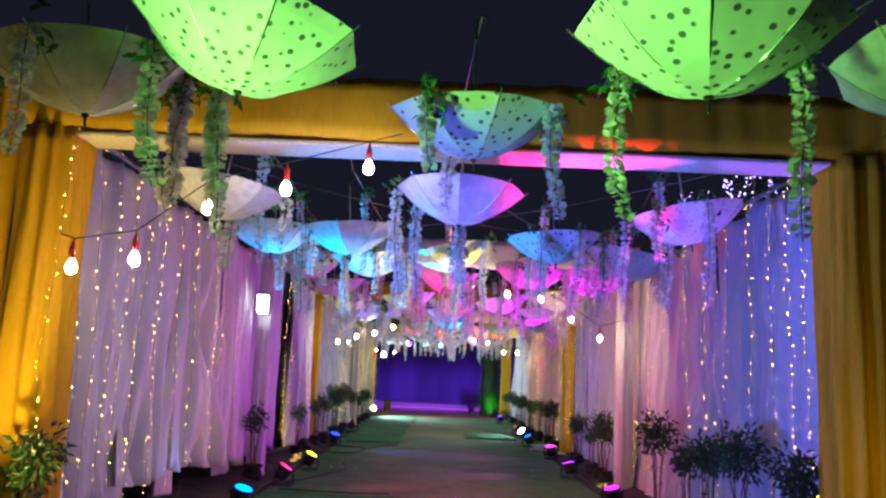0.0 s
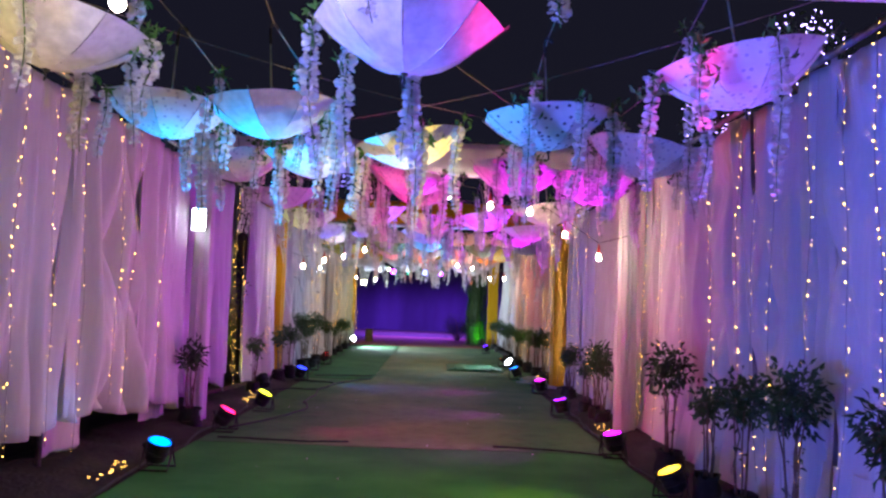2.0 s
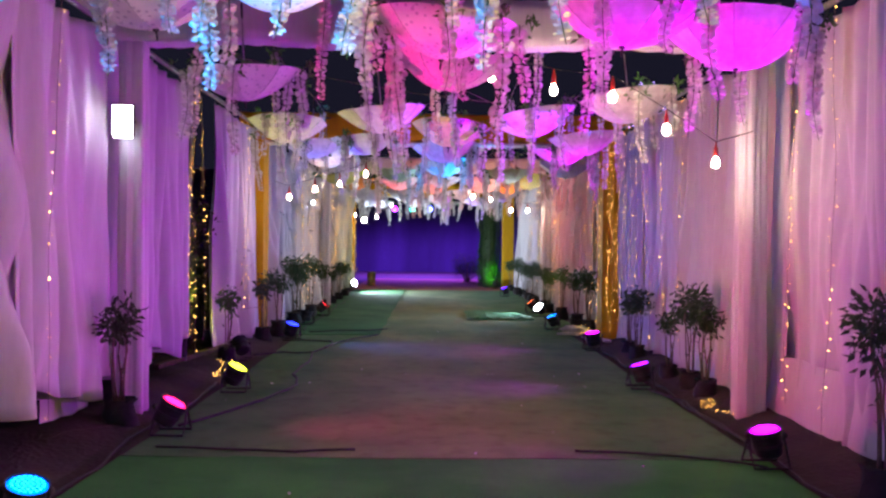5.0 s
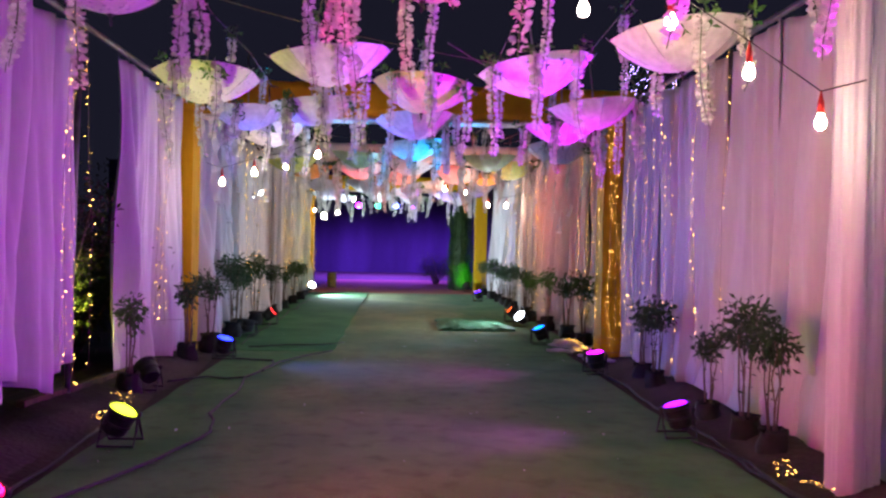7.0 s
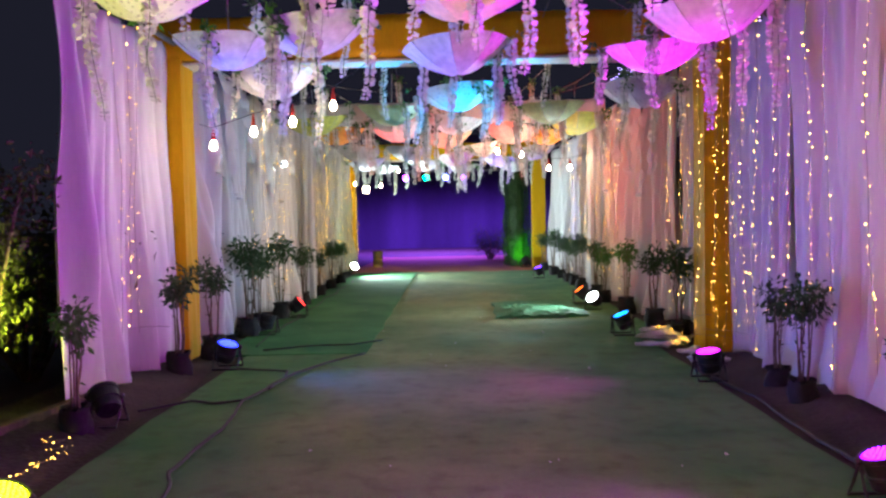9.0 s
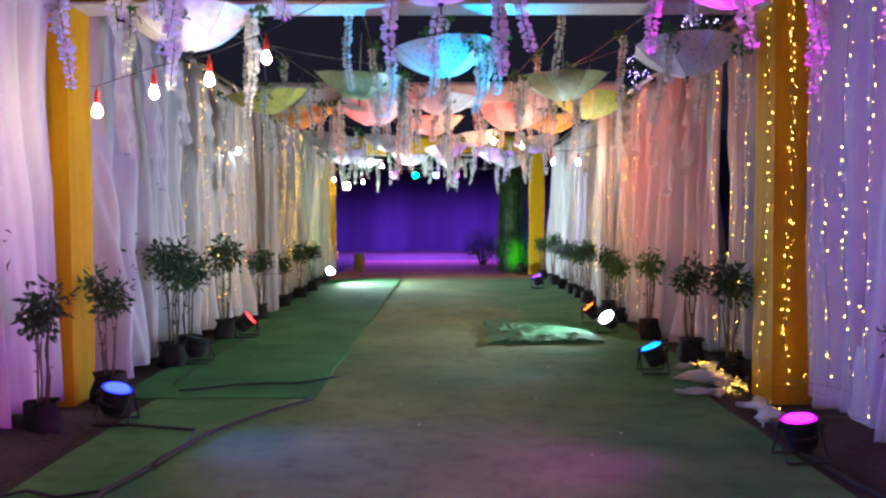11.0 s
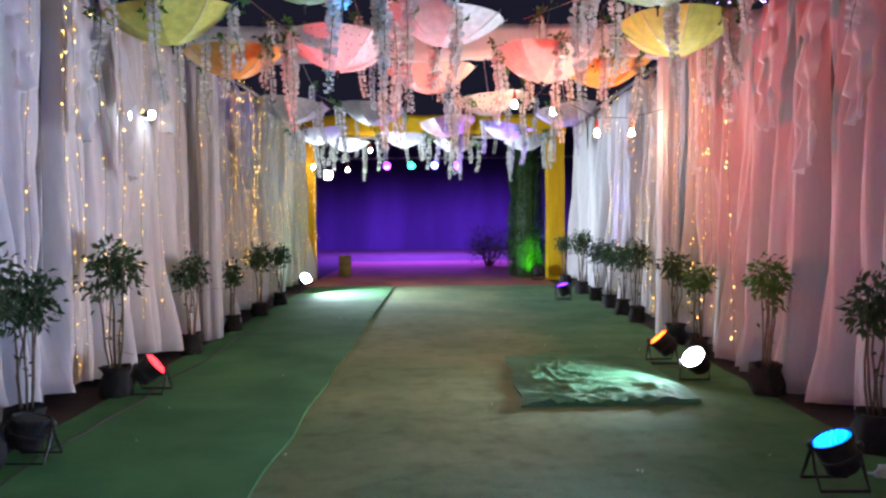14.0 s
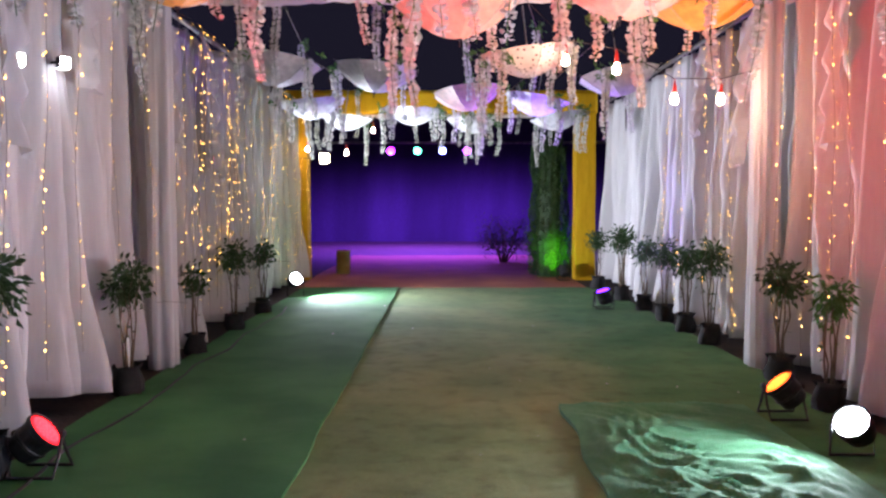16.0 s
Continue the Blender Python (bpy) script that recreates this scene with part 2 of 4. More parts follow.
def tube(bm, pts, r0, r1=None, n=6):
    r1 = r0 if r1 is None else r1
    pts = [Vector(p) for p in pts]
    rings = []
    for i, p in enumerate(pts):
        d = (pts[min(i + 1, len(pts) - 1)] - pts[max(i - 1, 0)]).normalized()
        side = d.cross(Vector((0, 0, 1)) if abs(d.z) < 0.9 else Vector((1, 0, 0))).normalized()
        up = side.cross(d)
        r = r0 + (r1 - r0) * i / (len(pts) - 1)
        rings.append([bm.verts.new(p + (side * math.cos(2 * math.pi * k / n) + up * math.sin(2 * math.pi * k / n)) * r) for k in range(n)])
    for a, b in zip(rings, rings[1:]):
        for k in range(n):
            bm.faces.new((a[k], a[(k + 1) % n], b[(k + 1) % n], b[k]))
    bm.faces.new(rings[0][::-1])
    bm.faces.new(rings[-1])


def leaf_lists(verts, faces, at, along, size, width, rng, fold=0.25):
    """One leaf or petal, folded along its middle."""
    along = along.normalized()
    side = along.cross(Vector((rng.uniform(-1, 1), rng.uniform(-1, 1), rng.uniform(-1, 1)))).normalized()
    up = side.cross(along)
    k = len(verts)
    tip = at + along * size - up * size * 0.15
    mid = at + along * size * 0.5
    verts += [tuple(at), tuple(mid + side * width * 0.5 + up * width * fold), tuple(tip), tuple(mid - side * width * 0.5 + up * width * fold), tuple(mid)]
    faces += [(k, k + 4, k + 1), (k + 4, k + 2, k + 1), (k, k + 3, k + 4), (k + 4, k + 3, k + 2)]


def petal_lists(verts, faces, at, along, size, rng):
    """One rounded cupped petal."""
    along = along.normalized()
    side = along.cross(Vector((rng.uniform(-1, 1), rng.uniform(-1, 1), rng.uniform(-1, 1)))).normalized()
    up = side.cross(along)
    k = len(verts)
    for a, b, c in ((0, 0, 0), (0.35, 0.42, 0.10), (0.80, 0.40, 0.02), (1.0, 0.0, -0.14), (0.80, -0.40, 0.02), (0.35, -0.42, 0.10), (0.55, 0, -0.06)):
        verts.append(tuple(at + along * size * a + side * size * b + up * size * c))
    faces += [(k + 6, k + i, k + (i + 1) % 6) for i in range(6)]


def rand_dir(rng):
    while True:
        v = Vector((rng.uniform(-1, 1), rng.uniform(-1, 1), rng.uniform(-1, 1)))
        if 0.05 < v.length < 1:
            return v.normalized()


# ---- ground and carpets ----
def sheet(name, x0, x1, y0, y1, z, material, label, step=0.25, rise=0.006, ragged=0.03, seed=0):
    nx, ny = max(2, int((x1 - x0) / step)), max(2, int((y1 - y0) / step))
    bm = bmesh.new()
    grid = []
    for j in range(ny + 1):
        row = []
        for i in range(nx + 1):
            x, y = x0 + (x1 - x0) * i / nx, y0 + (y1 - y0) * j / ny
            ex = ragged * noise.noise((x * 1.3 + seed, y * 1.3, 3.0)) if i in (0, nx) else 0
            ey = ragged * noise.noise((x * 1.7 + seed, y * 1.7, 8.0)) if j in (0, ny) else 0
            h = rise * (noise.noise((x * 1.1 + seed, y * 0.9, 0.5)) + 0.6 * noise.noise((x * 3.7, y * 3.1 + seed, 1.5)) + 1)
            row.append(bm.verts.new((x + ex, y + ey, z + h)))
        grid.append(row)
    for j in range(ny):
        for i in range(nx):
            bm.faces.new((grid[j][i], grid[j][i + 1], grid[j + 1][i + 1], grid[j + 1][i]))
    edge = [e for e in bm.edges if e.is_boundary]
    for e in edge:
        e.smooth = False
    out = bmesh.ops.extrude_edge_only(bm, edges=edge)
    for v in (g for g in out["geom"] if isinstance(g, bmesh.types.BMVert)):
        v.co.z = 0.0
    ob = part(name, bm, material, None, label, smooth=True)
    return tagged(ob, label, "carpet" if "carpet" in name else "ground", kind="structure")


bm = bmesh.new()
bmesh.ops.create_grid(bm, x_segments=80, y_segments=80, size=150)
for v in bm.verts:
    v.co.y += 20
tagged(part("ground", bm, EARTH), "bare brown trodden earth ground", "ground", kind="structure")
sheet("carpet_entrance", -2.15, 2.15, -3.0, 10.38, 0.004, LIT_CARPET, "green felt carpet with worn dusty patches", seed=1)
sheet("carpet_middle", -2.12, 2.12, 10.36, 18.05, 0.008, TAN_CARPET, "dusty olive brown carpet with wrinkles and dirt", seed=2)
sheet("carpet_left", -2.45, -0.90, 17.7, 30.3, 0.018, GREEN_CARPET, "green felt carpet strip along the aisle", seed=2)
sheet("carpet_aisle", -0.94, 2.45, 17.95, 30.4, 0.006, TAN_CARPET, "trodden olive aisle carpet turning green at its edge", seed=2)
sheet("carpet_red", -2.6, 2.2, 30.45, 39.0, 0.004, RED_CARPET, "faded red carpet beyond the tunnel", seed=7)


def crumpled_carpet():
    """A loose mat pushed up in folds."""
    bm = bmesh.new()
    nx, ny = 56, 72
    x0, x1, y0, y1 = 0.60, 1.86, 20.45, 22.4
    grid = []
    for j in range(ny + 1):
        row = []
        for i in range(nx + 1):
            u, w = i / nx, j / ny
            x, y = x0 + (x1 - x0) * u, y0 + (y1 - y0) * w
            x += 0.10 * noise.noise((y * 1.4, 2.0, 0)) * (1 - u)
            y += 0.14 * noise.noise((x * 2.2, 7.0, 0)) * (1 - w) + 0.12 * (u - 0.5) * (1 - w)
            fade = min(1.0, u * 6, (1 - u) * 5) * (0.35 + 0.65 * (1 - abs(w - 0.35)))
            bend = 0.35 * noise.noise((x * 1.3, y * 1.3, 4))
            a, b = x * 0.80 + y * 0.60 + bend, x * 0.60 - y * 0.80 + bend
            ridge = max(0.0, 1 - 2.6 * abs(noise.noise((a * 10.5, b * 2.0, 2)))) ** 2 + 0.6 * max(0.0, 1 - 2.4 * abs(noise.noise((a * 3.0 + 7, b * 5.5, 6)))) ** 2
            rough = 0.3 * noise.noise((x * 14, y * 14, 3))
            lip = 0.03 * max(0, 1 - w * 9) * max(0, 0.1 + noise.noise((x * 5, 1, 1)))
            row.append(bm.verts.new((x, y, 0.026 + fade * (0.032 * ridge + 0.012 * rough + 0.012) + 0.03 * max(0, noise.noise((x * 1.3, y * 1.3, 5))) + lip)))
        grid.append(row)
    for j in range(ny):
        for i in range(nx):
            bm.faces.new((grid[j][i], grid[j][i + 1], grid[j + 1][i + 1], grid[j + 1][i]))
    edge = [e for e in bm.edges if e.is_boundary]
    for e in edge:
        e.smooth = False
    out = bmesh.ops.extrude_edge_only(bm, edges=edge)
    for v in (g for g in out["geom"] if isinstance(g, bmesh.types.BMVert)):
        v.co.z = 0.0
    tagged(part("crumpled_mat", bm, LOOSE_MAT, smooth=True), "loose green carpet piece crumpled into folds on the floor", "carpet")


crumpled_carpet()


def earth_bank(name, side, y0, y1):
    """The low dark bank of loose earth under the hems of the curtains."""
    ny, nx = int((y1 - y0) / 0.12), 12
    verts, faces = [], []
    for j in range(ny + 1):
        y = y0 + (y1 - y0) * j / ny
        for i in range(nx + 1):
            u = i / nx
            x = 2.20 + 0.06 * noise.noise((y * 1.4, side * 5.0, 0)) + 1.3 * u
            h = 0.095 * min(1.0, u * 3.2) * min(1.0, (1 - u) * 4) * min(1.0, (y - y0) * 2 + 0.02, (y1 - y) * 2 + 0.02)
            h *= 1 + 0.5 * noise.noise((x * 2.5, y * 1.3, side)) + 0.35 * noise.noise((x * 8, y * 7, side))
            verts.append((side * x, y, h - 0.004))
    n = nx + 1
    for j in range(ny):
        for i in range(nx):
            faces.append((j * n + i, j * n + i + 1, (j + 1) * n + i + 1, (j + 1) * n + i))
    tagged(from_lists(name, verts, faces, EARTH, smooth=True), "low bank of dark loose earth under the curtain hem", "ground", kind="structure")


for side, name in ((-1, "ground_bank_west"), (1, "ground_bank_east")):
    earth_bank(name, side, 5.7, 17.4)


# ---- gates and frames ----
def cloth_column(bm, cx, cy, wx, wy, z0, z1, seed, folds=9, amp=0.018, taut=False):
    """A pole box wrapped in cloth, gathered in vertical folds or pulled taut with sharp corners."""
    n, rows = 64, 26
    rings = []
    for j in range(rows + 1):
        w = j / rows
        z = z0 + (z1 - z0) * w
        flare = 1 + (0.03 if taut else 0.10) * (1 - w) ** 3
        ring = []
        for i in range(n):
            a = 2 * math.pi * i / n
            c, s = math.cos(a), math.sin(a)
            k = 1 / max(abs(c), abs(s)) ** (1.0 if taut else 0.8)
            f = 0.012 * noise.noise((c * 2.5, s * 2.5 + z * 0.6, z * 1.6 + seed)) if taut else amp * (math.sin(a * folds + 2.5 * noise.noise((c * 2, s * 2, z * 0.5 + seed))) + noise.noise((c * 4, s * 4, z * 1.2 + seed)))
            ring.append(bm.verts.new((cx + (wx / 2 * k * flare + f) * c, cy + (wy / 2 * k * flare + f) * s, z)))
        rings.append(ring)
    for a, b in zip(rings, rings[1:]):
        for i in range(n):
            bm.faces.new((a[i], a[(i + 1) % n], b[(i + 1) % n], b[i]))
    bm.faces.new(rings[-1])
    bm.faces.new(rings[0][::-1])


def cloth_beam(bm, x0, x1, cy, wy, z0, z1, seed, sag=0.02):
    n, cols = 20, 90
    rings = []
    for j in range(cols + 1):
        x = x0 + (x1 - x0) * j / cols
        ring = []
        for i in range(n):
            a = 2 * math.pi * i / n + math.pi / 4
            c, s = math.cos(a), math.sin(a)
            k = min(1.0, 1 / max(abs(c), abs(s)) * 0.72)
            f = 0.012 * noise.noise((x * 5 + seed, c * 1.5, s * 1.5)) + 0.006 * math.sin(x * 31 + 3 * noise.noise((x * 2, seed, 0)))
            zz = (z0 + z1) / 2 + ((z1 - z0) * 0.7 * k + f) * s
            if s < 0:
                zz -= sag * (0.5 + 0.5 * math.sin(x * 4.1 + seed))
            ring.append(bm.verts.new((x, cy + (wy * 0.7 * k + f) * c, zz)))
        rings.append(ring)
    for a, b in zip(rings, rings[1:]):
        for i in range(n):
            bm.faces.new((a[i], b[i], b[(i + 1) % n], a[(i + 1) % n]))
    bm.faces.new(rings[-1])
    bm.faces.new(rings[0][::-1])


def gate(y, seed, wings, inner=(-2.48, 2.48)):
    g = base_at("gate_frame", 0, y, 0)
    tagged(g, "ochre satin-draped gate frame with two pillars and a beam", "gate", "gates over the aisle")
    for sx in (-1, 1):
        bm = bmesh.new()
        cloth_column(bm, inner[(sx + 1) // 2] + sx * 0.175, 0, 0.35, 0.38, 0.0, 3.02, seed + sx, folds=9, amp=0.022, taut=not wings)
        part("pillar", bm, OCHRE_CLOTH, g, smooth=wings)
        if wings:
            bm = bmesh.new()
            rows, cols = 24, 60
            grid = []
            for j in range(rows + 1):
                z = 0.02 + 3.3 * j / rows
                row = []
                for i in range(cols + 1):
                    u = i / cols
                    x = sx * (2.86 + 1.0 * u)
                    yy = -0.1 + 0.05 * math.sin(u * 34 + 2 * noise.noise((u * 4, z * 0.6, seed))) * (0.5 + 0.5 * (1 - j / rows)) + 0.04 * noise.noise((u * 6, z, seed))
                    row.append(bm.verts.new((x, yy, z)))
                grid.append(row)
            for j in range(rows):
                for i in range(cols):
                    bm.faces.new((grid[j][i], grid[j][i + 1], grid[j + 1][i + 1], grid[j + 1][i]))
            part("side_drape", bm, OCHRE_CLOTH, g, smooth=True)
    bm = bmesh.new()
    cloth_beam(bm, inner[0] - 0.38, inner[1] + 0.38, 0, 0.34, 3.02, 3.42, seed)
    part("beam", bm, OCHRE_CLOTH, g, smooth=True)
    bm = bmesh.new()
    box(bm, (inner[0] + 0.01, -0.17, 2.955), (inner[1] - 0.01, 0.17, 2.985), 0.01)
    part("soffit_trim", bm, PALE_TRIM, g, "cream cloth strip under the beam")
    return g


gate(5.4, 3.0, True)
gate(17.7, 11.0, False, (-2.66, 2.52))
gate(32.0, 21.0, False, (-2.62, 2.22))


def mid_frame(y, seed):
    g = base_at("draped_frame", 0, y, 0)
    tagged(g, "white cloth-wrapped pole frame across the aisle", "frame", "white frames over the aisle")
    for sx in (-1, 1):
        bm = bmesh.new()
        cloth_column(bm, sx * 2.52, 0, 0.2, 0.2, 0.0, 3.06, seed + sx, folds=6, amp=0.012)
        part("pole", bm, WHITE_CLOTH, g, smooth=True)
    bm = bmesh.new()
    cloth_beam(bm, -2.7, 2.7, 0, 0.24, 3.06, 3.40, seed, 0.03)
    part("beam", bm, WHITE_CLOTH, g, smooth=True)


mid_frame(11.65, 5.0)
mid_frame(23.8, 15.0)


# ---- side curtains ----
def curtain(side, y0, y1, zt, zb, seed, hem=0.06, amp=0.06, lean=0.0):
    """A gathered cloth panel hung from the top rail, with uneven folds and hem."""
    y0, y1 = y0 - 0.09, y1 + 0.09
    width = y1 - y0
    cols, rows = max(24, int(width / 0.022)), 30
    verts, faces = [], []
    for j in range(rows + 1):
        w = j / rows
        for i in range(cols + 1):
            u = i / cols
            y = y0 + width * u
            bottom = zb + hem * noise.noise((y * 1.1 + seed, side * 3.0, 1)) + hem * 0.4 * noise.noise((y * 4.0, seed, 2))
            z = zt + 0.03 * noise.noise((y * 3, seed, 0)) - 0.05 * math.sin(math.pi * u) + (bottom - zt) * w
            slant = 2.3 * (w - 0.3) * noise.noise((y * 0.8, seed, 7))
            wig = 0.9 * noise.noise((y * 0.9, w * 0.9, seed)) + 0.5 * noise.noise((y * 2.7, w * 0.6, seed + 4)) + slant
            gather = 0.55 + 0.9 * max(0.0, noise.noise((y * 1.1, w * 0.5, seed + 13)) + 0.35)
            f = gather * (1.05 * abs(math.sin(0.5 * (y * ((9.0 if y1 < 11.8 else 13.0) + seed % 4) + (7.5 if y1 < 11.8 else 4.5) * wig + seed))) - 0.62 + (0.20 if y < 17.6 else 0.34) * math.sin(y * 27.0 + 6.0 * wig)) + 0.6 * noise.noise((y * 4.0, w * 1.3, seed + 9)) + (0.25 if y < 17.6 else 0.45) * noise.noise((y * 11.0 + 2 * w, w * 0.9, seed + 5)) + (0.10 if y < 17.6 else 0.32) * noise.noise((y * 17.0 - 3 * w, w * 1.4, seed + 15))
            a = amp * (0.45 + 0.75 * w)
            pinch = 1.0 - 0.10 * math.sin(math.pi * min(1, w * 2.0)) * lean
            x = side * (2.77 + 0.022 * (seed % 2 > 1) - a * f * min(1, u * 9 + 0.25, (1 - u) * 9 + 0.25) - 0.10 * max(0, w - 0.75) * (1 + noise.noise((y * 1.3, seed, 6))))
            verts.append((x, y0 + width * 0.5 + (y - y0 - width * 0.5) * pinch, z))
    n = cols + 1
    for j in range(rows):
        for i in range(cols):
            faces.append((j * n + i, j * n + i + 1, (j + 1) * n + i + 1, (j + 1) * n + i))
    ob = from_lists("curtain", verts, faces, WHITE_CLOTH, smooth=True)
    sol = ob.modifiers.new("thickness", "SOLIDIFY")
    sol.thickness = 0.004
    return tagged(ob, "white gathered cloth curtain hung from the top rail", "curtain", "side curtains")


LEFT_PANELS = ((5.58, 7.3, 0.46), (7.25, 8.7, 0.46), (8.66, 10.3, 0.44), (10.26, 11.6, 0.36), (11.56, 12.75, 0.30), (12.7, 14.02, 0.36), (15.2, 17.5, 0.10))
LEFT_FAR = ((17.9, 19.5, 0.12), (19.45, 21.0, 0.14), (20.95, 22.4, 0.12), (22.35, 23.8, 0.14), (23.76, 25.5, 0.12), (25.45, 27.2, 0.14), (27.15, 29.5, 0.12), (29.45, 31.75, 0.12))
RIGHT_PANELS = ((5.58, 7.2, 0.25), (7.15, 8.8, 0.2), (8.75, 10.2, 0.14), (10.15, 11.65, 0.1), (11.6, 13.3, 0.12), (13.25, 14.8, 0.14), (14.75, 16.2, 0.12), (16.15, 17.5, 0.08), (17.9, 19.1, 0.25))
RIGHT_FAR = ((19.52, 21.2, 0.08), (21.15, 22.6, 0.1), (22.55, 23.8, 0.12), (23.76, 25.5, 0.12), (25.45, 27.2, 0.12), (27.15, 29.5, 0.12), (29.45, 31.75, 0.12))
for k, (a, b, zb) in enumerate(LEFT_PANELS + LEFT_FAR):
    curtain(-1, a, b, 3.16, zb, 3.7 * k + 1, hem=0.20 if b < 14.5 else 0.05, amp=0.20 if b < 17.6 else 0.21, lean=1.0 if b in (14.02, 17.5) else 0.0)
for k, (a, b, zb) in enumerate(RIGHT_PANELS + RIGHT_FAR):
    curtain(1, a, b, 3.16, zb, 5.3 * k + 2, amp=0.17 if b < 17.6 else 0.21)


def cascade(side, y, width, length, seed):
    """A zigzag jabot of folded cloth hanging over the curtain from the top rail."""
    cols, rows = 14, 40
    verts, faces = [], []
    for j in range(rows + 1):
        w = j / rows
        zig = 2 * abs((w * 4.5 + 0.3 * seed) % 1.0 - 0.5)
        for i in range(cols + 1):
            u = i / cols
            span = width * (0.40 + 0.60 * zig) * (1 - 0.35 * w)
            ruffle = 0.045 * math.sin(u * 9.4 + 5.0 * w + seed) * (0.3 + 0.7 * w) + 0.05 * zig * math.sin(math.pi * u)
            verts.append((side * (2.60 - ruffle - 0.05 * w + 0.12 * (1 - w) ** 6), y + span * (u - 0.35) + 0.05 * noise.noise((w * 3, seed, 1)), 3.19 - length * w - 0.10 * u * zig))
    n = cols + 1
    for j in range(rows):
        for i in range(cols):
            faces.append((j * n + i, j * n + i + 1, (j + 1) * n + i + 1, (j + 1) * n + i))
    ob = from_lists("cloth_cascade", verts, faces, WHITE_CLOTH, smooth=True)
    tagged(ob, "zigzag cascade of folded white cloth over the curtain", "drapery", "cloth cascades")


for k, y in enumerate((18.3, 19.0, 19.8, 20.7, 21.5, 22.5, 24.3, 25.6)):
    cascade(-1, y, 0.42, 1.25 + 0.25 * math.sin(k * 2.1), k + 1)
for k, y in enumerate((19.7, 20.4, 21.1, 21.9, 22.7, 24.5, 25.8)):
    cascade(1, y, 0.42, 1.25 + 0.25 * math.sin(k * 1.7), k + 21)


def skirt(side, y0, y1, seed, inset=2.95, top=0.72, hem=0.01):
    """The lower ground cloth that hangs behind the main curtain and trails on the earth."""
    cols, rows = int((y1 - y0) / 0.04), 8
    verts, faces = [], []
    for j in range(rows + 1):
        w = j / rows
        for i in range(cols + 1):
            y = y0 + (y1 - y0) * i / cols
            f = 0.04 * math.sin(y * 9 + 2 * noise.noise((y, w, seed))) + 0.03 * noise.noise((y * 4, w * 2, seed))
            end = min(1.0, (y - y0) * 1.5, (y1 - y) * 1.5)
            verts.append((side * (inset + 0.16 * (1 - end) + f * (1 if inset > 2.8 else 0.5) - 0.06 * w * end), y, max(hem, hem + (top - hem) * (1 - w) + 0.07 * noise.noise((y * 1.2, seed, 1)) * w)))
    n = cols + 1
    for j in range(rows):
        for i in range(cols):
            faces.append((j * n + i, j * n + i + 1, (j + 1) * n + i + 1, (j + 1) * n + i))
    tagged(from_lists("skirt_cloth", verts, faces, WHITE_CLOTH, smooth=True), "lower white cloth along the foot of the curtain", "cloth", "lower side cloths")


skirt(-1, 5.6, 8.3, 2)
skirt(-1, 8.9, 9.7, 3, 2.90)
skirt(-1, 10.9, 11.75, 4, 2.78)
skirt(1, 5.6, 17.4, 6, 2.77, 0.56, 0.09)
for side in (-1, 1):
    for y0, y1 in ((5.5, 17.6), (17.8, 31.9)):
        bm = bmesh.new()
        tube(bm, [(side * 2.72, y0, 3.17), (side * 2.72, y1, 3.17)], 0.025, n=8)
        tagged(part("curtain_rail", bm, PIPE, smooth=True), "galvanised pipe rail carrying the curtains", "rail", "curtain rails")
    for k, y in enumerate((8.5, 14.2, 20.6, 26.8, 30.4)):
        bm = bmesh.new()
        tube(bm, [(side * 2.86, y, 0), (side * 2.80, y, 3.17)], 0.025, n=8)
        tagged(part("rail_post", bm, PIPE, smooth=True), "galvanised pipe post behind the curtain", "post", "curtain posts")


